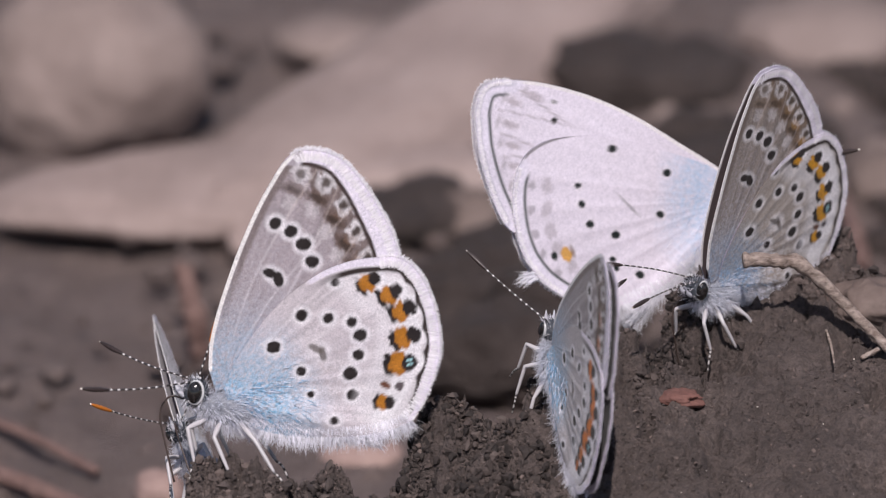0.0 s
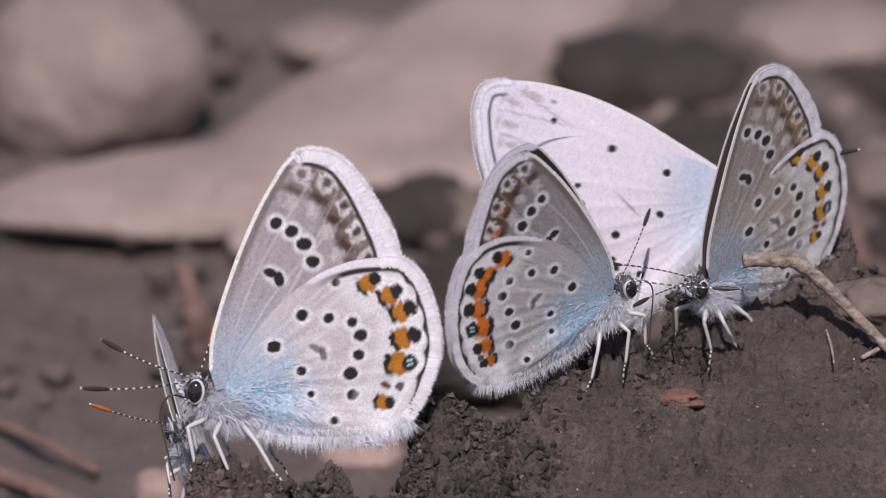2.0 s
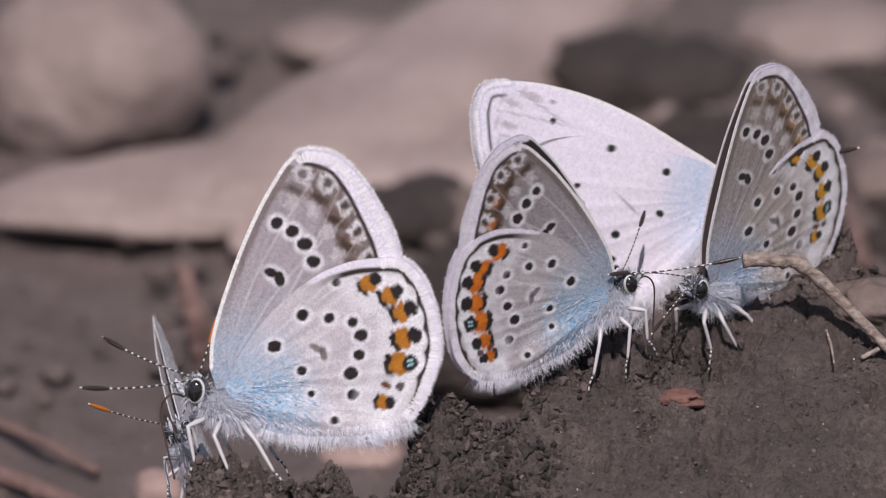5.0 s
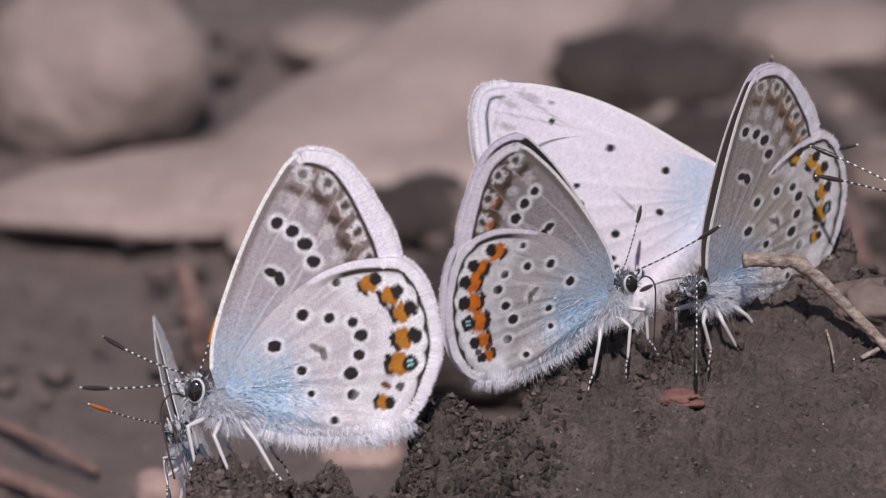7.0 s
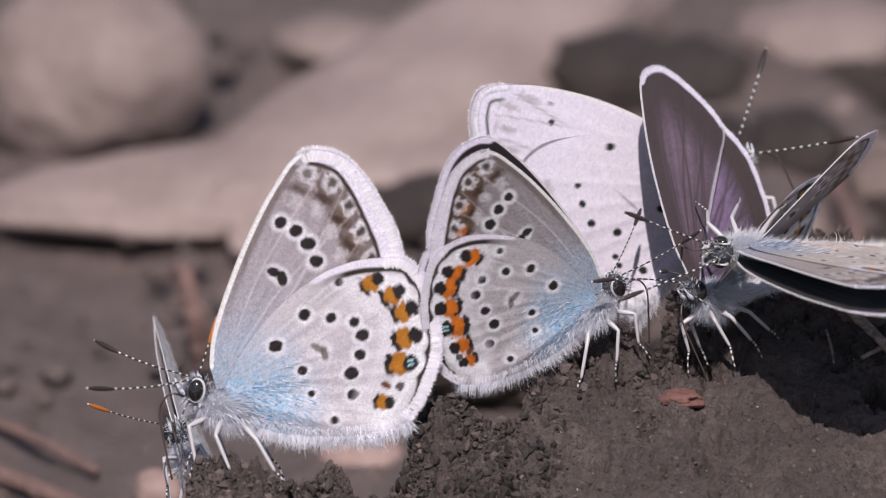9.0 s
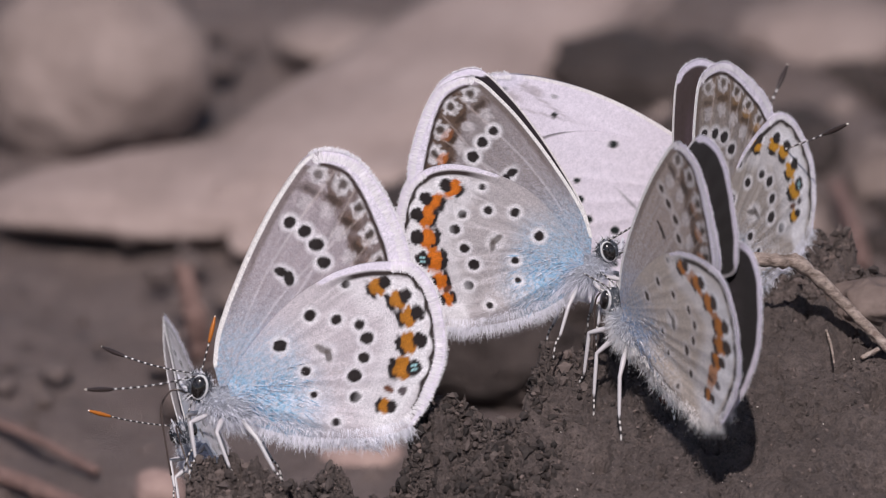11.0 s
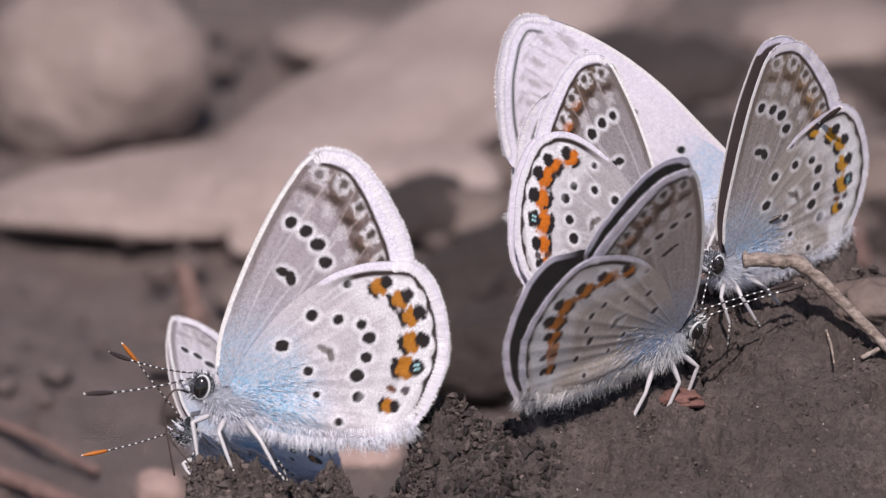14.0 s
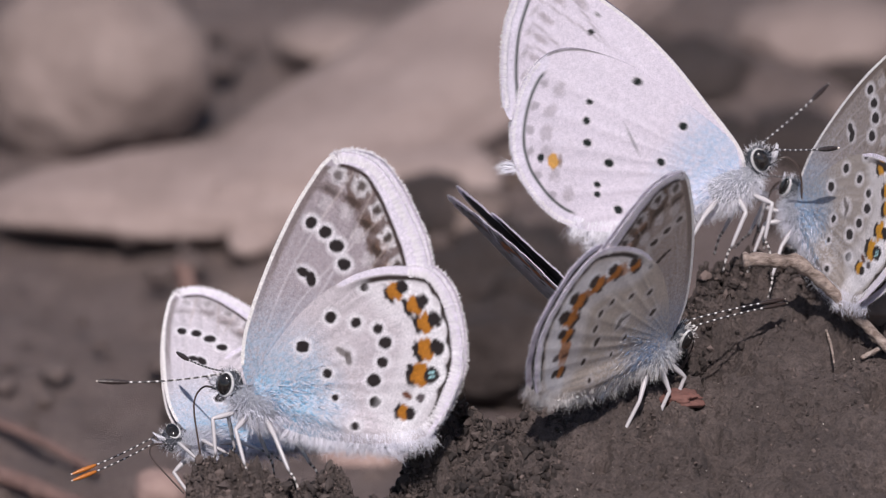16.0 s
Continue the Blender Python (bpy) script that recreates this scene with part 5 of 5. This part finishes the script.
# seconds, place in mm and turn in degrees of each butterfly
ROWS = {"A": [(0, -11.593, -2.775, -7.624, 10.85, -0.39, 179.73),
          (6.5, -11.552, -2.741, -7.532, 9.37, -0.53, 178.38),
          (8, -11.552, -2.741, -7.532, 9.37, -0.53, 178.38),
          (8.3, -11.503, -2.746, -7.543, 9.37, 2.12, 172.71),
          (8.6, -11.612, -2.751, -7.557, 9.53, -0.6, 179.24),
          (9, -11.594, -2.742, -7.534, 10.37, -2.76, 184.11),
          (11.5, -11.467, -2.702, -7.423, 10.82, -5.01, 183.67),
          (12.5, -11.446, -2.701, -7.421, 9.94, -3.8, 179.34),
          (13, -11.387, -2.682, -7.369, 9.83, -6.71, 180.78),
          (13.5, -11.386, -2.697, -7.409, 10.57, -4.45, 180.85),
          (14, -11.335, -2.703, -7.427, 10.68, -4.19, 182.03),
          (14.5, -10.831, -2.667, -7.327, 13.44, 1.27, 167.02),
          (15, -10.198, -2.674, -7.346, 13.58, 0.91, 163.64),
          (15.5, -10.001, -2.68, -7.363, 13.69, 0.12, 163.99),
          (16, -9.946, -2.689, -7.388, 13.72, 0.48, 161.95)],
        "B": [(0, -13.78, 2.833, -12.683, 33.5, -51.68, 247.55),
          (9, -13.915, 2.813, -12.738, 32.72, -51.87, 247.51),
          (11.5, -13.399, 2.817, -12.727, 39.31, -48.66, 239.91),
          (13, -13.29, 2.824, -12.707, 43.15, -45.94, 236.07),
          (14, -12.654, 3.006, -12.207, 67.38, -23.51, 215.12),
          (14.5, -12.856, 3.028, -12.148, 70.92, -11.7, 209.55),
          (15, -13.216, 2.993, -12.244, 70.19, -9.3, 209.36),
          (15.5, -13.281, 3.083, -11.997, 69.54, -2.79, 206.17),
          (16, -13.274, 3.026, -12.154, 68.57, -0.77, 204.98)],
        "C": [(0, 5.985, -0.612, -5.8, 3.62, -30.4, 101.69),
          (0.5, 6.098, -0.605, -4.843, 1.97, -32.41, 98.98),
          (0.75, 6.5, -0.2, -4.5, 1.3, -30, 87),
          (1, 7.104, 0.368, -4.289, 0.74, -26.91, 74.53),
          (1.5, 7.903, 1.716, -4.074, 1.15, -26.53, 58.87),
          (2, 8.724, 2.751, -4.112, 8.8, -14.27, 31.15),
          (2.5, 8.845, 2.833, -3.913, 6.42, -13.2, 29.62),
          (3.5, 8.75, 2.841, -3.891, 6.23, -13.92, 30.81),
          (6.5, 8.763, 2.842, -3.887, 5.26, -14.63, 29.7),
          (7.5, 8.761, 2.846, -3.877, 5.02, -14.77, 28.85),
          (8, 8.572, 2.802, -3.998, 4.33, -13.94, 29.39),
          (8.5, 8.438, 2.756, -4.124, 6.57, -14.4, 25.07),
          (9, 8.137, 2.776, -4.069, 4.4, -17.61, 22.34),
          (9.2, 8.043, 2.789, -4.033, 2.71, -18.17, 23.35),
          (10.2, 8.399, 4.24, -2.968, 6, -16, 8),
          (11.3, 7.5, 3.939, -2.25, -13, -12.2, 8.5),
          (11.5, 7.526, 3.939, -2.176, -13.06, -11.78, 8.95),
          (11.75, 7.6, 4.2, -2.2, -14, -10, 10),
          (12, 5.779, 5.884, -3.604, -23.7, -24.3, 29.5),
          (12.2, 7.6, 5.7, -3.2, -10, -8, 14),
          (12.5, 8.606, 5.597, -2.997, -3.66, -6.71, 9.46),
          (13, 10.792, 6.923, -3.846, -4.64, 7.84, 5.3),
          (13.5, 11.42, 7.128, -4.613, -7.1, 13.96, 21.8),
          (14, 11.556, 7.028, -4.071, -20.6, 13.78, 33.2),
          (14.5, 11.868, 7.456, -3.751, -16.3, 8.06, 33.16),
          (15, 10.71, 6.996, -3.516, -13.5, 3.57, 55.97),
          (15.3, 10.788, 7.014, -4.12, -19.01, 28.54, 69.95),
          (15.45, 8.518, 8.078, -7.045, -37, 38, 74),
          (15.7, 8.981, 7.771, -7.886, -48, 41, 68),
          (16, 9.474, 7.455, -8.756, -61, 43, 62)],
        "D": [(0, 16.586, 14.516, -2.658, -14.53, -15.06, 25.69),
          (7.5, 16.554, 14.517, -2.316, -13.36, -17.05, 25.42),
          (9, 16.532, 14.518, -2.005, -12.77, -18.21, 26.96),
          (11.5, 16.855, 12.704, -1.823, -11.26, -15.97, 18.32),
          (12, 16.774, 12.704, -1.601, -10.18, -15.62, 19.9),
          (12.5, 15.883, 12.704, -1.809, -4.1, -8.65, 25.72),
          (13, 16.291, 12.704, -1.105, 3.36, -7.62, 17.58),
          (13.5, 17.223, 12.704, -1.969, -6.65, -7.83, 12.19),
          (14, 16.864, 12.704, -1.761, -7.85, -3.68, 15.21),
          (14.5, 16.643, 12.704, -1.709, -13.96, -0.3, 21.3),
          (15, 16.48, 12.3, -1.771, -16.5, 2.5, 22.95),
          (15.5, 16.25, 10.971, -0.75, -9.55, 0.27, 3.56),
          (16, 16.768, 11.027, -0.387, -7.59, 0.94, 4.14)],
        "E": [(0, 14.657, 6.779, -4.764, -6.06, 4.07, 222.68),
          (3.5, 14.665, 6.786, -4.746, -4.66, 3.99, 222.57),
          (7.4, 14.628, 6.785, -4.75, -4.37, 3.93, 222.25),
          (7.8, 14.643, 6.695, -4.997, 4.58, 12.87, 223.53),
          (8, 12.998, 4.152, -3.591, 5.6, 5.55, 219.9),
          (8.2, 13.539, 4.152, -4.242, 12, 8, 226),
          (8.5, 14.136, 4.137, -4.536, 20.37, 10.1, 231.9),
          (8.75, 14.136, 4.202, -4.442, 19, 8, 233),
          (9, 14.318, 4.281, -4.084, 18.7, 0.8, 237.2),
          (9.2, 14.236, 4.301, -4.143, 14, 2, 237),
          (11.3, 14.503, 6.699, -4.985, 4.27, 15.53, 225.19),
          (11.5, 13.832, 6.746, -5.001, 1, 16.01, 218.14),
          (12, 14.108, 6.908, -4.188, -1.82, 11.86, 211.6),
          (12.5, 14.255, 6.928, -4.171, -1.41, 7.14, 216.78),
          (13, 14.52, 7.045, -3.862, -3.62, 7.36, 208.25),
          (13.5, 14.765, 6.789, -4.421, -4.08, 13.36, 220.38),
          (14, 15.618, 7.241, -3.435, -3.93, 6.12, 219.99),
          (14.5, 15.417, 7.337, -3.004, -19.06, 8.79, 179.44),
          (15, 17.671, 11.305, -2.62, 4.49, -18.93, 127),
          (15.5, 18.377, 11.365, -1.944, 8.23, -19.99, 126.6),
          (16, 19.563, 11.612, -1.913, 19.64, -13.19, 113.3)],
        "F": [(0, 31.832, 5.198, -0.337, 0, 0, 180),
          (6.3, 31.832, 5.198, -0.337, 0, 0, 180),
          (6.9, 28.485, 5.198, -0.337, 0, 0, 180),
          (7.2, 25.347, 5.198, -0.008, 0, 0, 180),
          (7.5, 24.348, 5.281, 0.027, 0, 0, 180),
          (7.9, 22.37, 5.021, 0.475, -2, 0, 183),
          (8, 23.909, 4.99, -0.791, -10, 0, 184),
          (8.2, 21.397, 2.99, -1.3, -58, -6, 188),
          (8.4, 21.11, 2.286, -1.4, -80, -6, 188),
          (8.5, 19.792, 2.519, -2.1, -81, -4, 187),
          (8.6, 19.121, 3.036, -0.207, -34, 0, 186),
          (8.8, 18.613, 3.554, 1.108, -6, 0, 184),
          (9, 16.148, 1.786, -0.8, -81, -6, 188),
          (9.1, 15.491, 1.632, -1.4, -44, -6, 187),
          (9.2, 15.117, 1.528, -1.236, -42, -5, 186),
          (9.6, 13.458, 1.374, -2.073, 0, -6, 175),
          (10.2, 11.949, 1.064, -2.924, 4, -8, 145),
          (11.3, 9.6, 0.2, -4.6, 0, -9, 110),
          (11.5, 9.95, 0.229, -4.766, 0.1, -6.4, 100.5),
          (11.7, 10.1, 0.25, -4.75, 4, -6, 87),
          (12, 10.53, 0.303, -4.693, 14.4, -9.58, 55.5),
          (12.5, 11.233, 1.031, -5.624, 14.6, -1.06, 38.84),
          (13, 11.487, 1.054, -5.383, 17.93, -4.38, 40.1),
          (13.5, 11.568, 1.091, -5.545, 19.48, -0.62, 40.15),
          (14, 11.952, 1.077, -5.508, 21.2, 1.59, 39.5),
          (14.5, 11.497, 1.022, -5.962, 20.83, 7.18, 48.8),
          (16, 11.497, 1.021, -5.968, 19.42, 7.2, 48.78)]}

# opening of the wings over time: seconds and degrees from upright
OPEN_A = [(0, 0.3), (11.3, 0.5), (13, 1.2), (14, 0.6), (15, 1.8), (16, 1.8)]
OPEN_B = [(0, -0.8), (13, -0.8), (16, 0.4)]
OPEN_C = ([(0, 0.2), (6.3, 0.2), (7, 1), (9.2, 2.5), (11.5, 1.6), (11.8, 6), (12.0, 12), (12.3, 3), (13, 0.3), (15, 0.5), (15.4, 1), (15.6, 1), (16, 0.8)],
          [(0, 0.2), (6.3, 0.2), (7, 1), (9.2, 1.5), (11.5, 1.5), (11.8, 2), (12.0, 3), (12.3, 2), (13, 0.6), (15, 0.5), (15.4, 1), (15.6, 1), (16, 0.8)])
OPEN_D = [(0, 0.4), (16, 0.4)]
HOLD_F = [(0, 2), (7.2, 2), (8.0, 3), (8.2, 3), (8.4, 2.5), (8.5, 2.5), (8.6, 3), (8.8, 3), (9.0, 2.5), (9.2, 4), (9.8, 8)]
# wing by wing, side 1 the left pair
OPENING = {("E", "forewing", 1): [(0, 0), (7.4, 0), (7.7, 4), (7.8, 8), (7.9, 24), (8, 44.8), (8.1, 36), (8.2, 24), (8.3, 40), (8.4, 48), (8.5, 41.3), (8.6, 32), (8.8, 24), (9, 57.3), (9.2, 45), (9.6, 14), (10.6, 3), (12, 3), (13, 2), (13.8, 1), (14.5, 5), (15, 6), (16, 4)],
           ("E", "hindwing", 1): [(0, 0), (7.4, 0), (7.7, 4), (7.8, 8), (7.9, 20), (8, 38.4), (8.1, 26), (8.2, 20), (8.3, 30), (8.4, 38), (8.5, 39.6), (8.6, 26), (8.8, 18), (9, 38), (9.2, 30), (9.6, 12), (10.6, 3), (12, 3), (13, 2), (13.8, 1), (14.5, 5), (15, 6), (16, 4)],
           ("E", "forewing", -1): [(0, 0), (7.4, 0.5), (7.7, 10), (7.8, 4), (7.9, 18), (8, 44), (8.1, 28), (8.2, 16), (8.3, 18), (8.4, 16), (8.5, 7.5), (8.6, 0), (8.8, -8), (9, 8.6), (9.2, 6), (9.6, 5), (10.6, 3), (12, 4), (13, 1.5), (13.8, 1), (14.5, 6), (15, 16), (16, 4)],
           ("E", "hindwing", -1): [(0, 0), (7.4, 0.5), (7.7, 8), (7.8, 4), (7.9, 16), (8, 46), (8.1, 30), (8.2, 18), (8.3, 20), (8.4, 18), (8.5, 9.5), (8.6, 2), (8.8, -6), (9, 10.6), (9.2, 8), (9.6, 5), (10.6, 3), (12, 4), (13, 1.5), (13.8, 1), (14.5, 6), (15, 16), (16, 4)],
           ("F", "forewing", 1): HOLD_F + [(11.3, 0.5), (11.5, 0), (12.0, 1.7), (12.5, 6.3), (13, 7.3), (13.5, 3.8), (14, 1), (14.5, -1.1), (16, -1.1)],
           ("F", "hindwing", 1): HOLD_F + [(11.3, 6), (11.5, 6), (12.0, 5), (12.5, 7.8), (13, 10.1), (13.5, 6.7), (14, 5.7), (14.5, -1.1), (16, -1.1)],
           ("F", "forewing", -1): HOLD_F + [(11.3, 3), (11.5, 2.8), (12.0, 7.4), (12.5, 3.7), (13, 5.6), (13.5, 2.8), (14, 1.7), (14.5, 0.2), (16, 0.2)],
           ("F", "hindwing", -1): HOLD_F + [(11.3, 4), (11.5, 3.5), (12.0, 9.1), (12.5, 8.9), (13, 10.6), (13.5, 6.3), (14, 3.8), (14.5, 0.2), (16, 0.2)]}
SWEEP = {("F", "forewing", 1): [(0, -2), (11.3, 0), (11.5, 0.2), (12.0, 4.8), (12.5, 4.2), (13, 8.3), (13.5, 3.7), (14, 2.7), (14.5, -5.8), (16, -5.8)],
         ("F", "forewing", -1): [(0, -2), (11.3, 1), (11.5, 1.5), (12.0, 3.2), (12.5, 5.7), (13, 8), (13.5, 4), (14, 1.5), (14.5, -5.8), (16, -5.8)],
         ("F", "hindwing", 1): [(0, 0), (11.5, -0.8), (12.0, 0.6), (13, 1.8), (13.5, -1.1), (14, -4.2), (14.5, 0), (16, 0)],
         ("F", "hindwing", -1): [(0, 0), (11.3, 4), (11.5, 4.8), (12.0, 3.1), (13, 3.9), (13.5, 2.5), (14, 1.5), (14.5, 0), (16, 0)],
         ("E", "forewing", 1): [(0, 0), (7.7, 0), (8, 5.9), (8.5, 2.8), (9, 1.2), (9.6, 0), (16, 0)],
         ("E", "hindwing", 1): [(0, 0), (7.7, 0), (8, -9.1), (8.2, -2), (8.5, 6.7), (8.8, 0), (9, -16), (9.2, -14), (9.8, 0), (16, 0)],
         ("E", "forewing", -1): [(0, 0), (7.7, 0), (8, 0.1), (8.5, 1.2), (9, 2.8), (9.8, 0), (16, 0)],
         ("E", "hindwing", -1): [(0, 0), (7.7, 0), (8, 12.2), (8.5, 20.4), (9, 16.7), (9.8, 0), (16, 0)],
         ("C", "forewing", -1): [(0, -1.5), (16, -1.5)],
         ("C", "forewing", 1): [(0, -1), (16, -1)]}
# antennae: seconds, then turn outwards and upwards of each
FEEL = {"A": [(0, (34, 2), (40, 10)), (8, (34, 2), (40, 10)), (12.5, (28, -6), (46, 0)), (16, (28, -6), (46, 0))],
        "B": [(0, (52, 36), (34, -4)), (13, (52, 36), (34, -4)), (15.5, (-12, -10), (10, -12)), (16, (-12, -10), (10, -12))],
        "C": [(0, (38, 4), (52, -10)), (1.5, (38, 4), (52, -10)), (2.5, (44, -2), (24, -10)), (4.2, (44, -2), (24, -10)), (7, (48, 2), (40, 26)), (16, (48, 2), (40, 20))],
        "D": [(0, (30, 30), (46, -6)), (9, (30, 30), (46, -6)), (13.5, (46, 20), (54, 30)), (16, (48, 20), (60, 10))],
        "E": [(0, (10, 8), (16, 20)), (4, (10, 8), (16, 20)), (6.5, (46, -26), (-18, 16)), (7.4, (46, -26), (-18, 16)), (8, (20, 20), (20, 20)), (9.2, (20, 20), (20, 20)), (11.3, (44, -26), (10, 20)), (13.5, (44, -26), (10, 20)), (15.5, (-10, -30), (18, -38)), (16, (-10, -30), (18, -38))],
        "F": [(0, (20, 20), (20, 20)), (9, (20, 20), (20, 20)), (11.3, (6, -10), (0, -10)), (12.5, (6, -14), (-8, -12)), (13.5, (0, 0), (4, 6)), (15, (-16, 18), (12, 18)), (16, (-16, 14), (12, 12))]}

cast("A", "butterfly", "silver-grey blue butterfly with closed spotted wings, standing on mud", BASE, 1.01,
     wing_set(MALE_F, MALE_H, OPEN_A, OPEN_A, 0, 0, True, False), seed=1, antennae=(0.9, 0))
cast("B", "butterfly", "pale blue butterfly half hidden behind another, on mud", BASE | {"fore": (214, 206, 212), "hind": (220, 212, 218), "upper": (196, 188, 198), "upper_hind": (196, 188, 198), "upper_dark": (170, 160, 166), "band": 0.5}, 0.88,
     wing_set(MALE_F, MALE_H, OPEN_B, OPEN_B, 0, 0, True, False), seed=2, antennae=(0.9, 1))
cast("C", "butterfly", "grey blue butterfly with bright orange hindwing band, on mud", VIVID, 0.885,
     wing_set("grey forewing with black spots and orange marks", "whitish hindwing with bright orange band and blue base", OPEN_C[0], OPEN_C[1], 2, 0), seed=3, antennae=(0.7, 0))
cast("D", "pale_butterfly", "large pale lilac tailed blue butterfly with few small dots", None, 1.05,
     wing_set("pale lilac forewing with dark edge line", "pale lilac hindwing with small black dots and one orange spot", OPEN_D, OPEN_D, 0, 0, False, True), pale=True, seed=4, antennae=(0.4, 0), tilt=-22.0, shift=(-0.85, 0.55))
cast("E", "butterfly", "tawny grey butterfly with violet upper wings, on mud beside a twig", TAWNY, 0.9,
     wing_set("tawny grey forewing with violet upper side", "tawny grey hindwing with orange band and violet upper side", OPENING["E", "forewing", 1], OPENING["E", "forewing", -1], 2, 2), seed=5, antennae=(-0.9, 0))
cast("F", "butterfly", "dusky brown-grey butterfly with dark upper wings, settling on mud", DUSKY, 0.97,
     wing_set("brownish grey forewing with dark upper side", "brownish grey hindwing with orange band and dark upper side", OPENING["F", "forewing", 1], OPENING["F", "forewing", -1], 0, 0), legs=1.28, seed=6, antennae=(-0.5, 0))


def motions():
    for key, (thing, holders, feelers, wings, scale) in CAST.items():
        walk(thing, [(t, pose(x * MM, y * MM, z * MM, a, b, c)) for t, x, y, z, a, b, c in ROWS[key]])
        for ob, side, base in feelers:
            walk(ob, [(t, Matrix.Translation(base) @ Matrix.Rotation(radians(side * v[0]), 4, "Z") @ Matrix.Rotation(radians(-v[1]), 4, "Y")) for t, *both in FEEL[key] for v in (both[0 if side > 0 else 1],)])
        for side in (1, -1):
            for ob in holders[side]:
                kind = ob.name.split(".")[0]
                rows = OPENING.get((key, kind, side), wings[side]["open"])
                turn = SWEEP.get((key, kind, side), [(0, 0), (16, 0)])
                walk(ob, [(t, wing_pose(side, o, scale, np.interp(t, *zip(*turn)))) for t, o in rows])


motions()
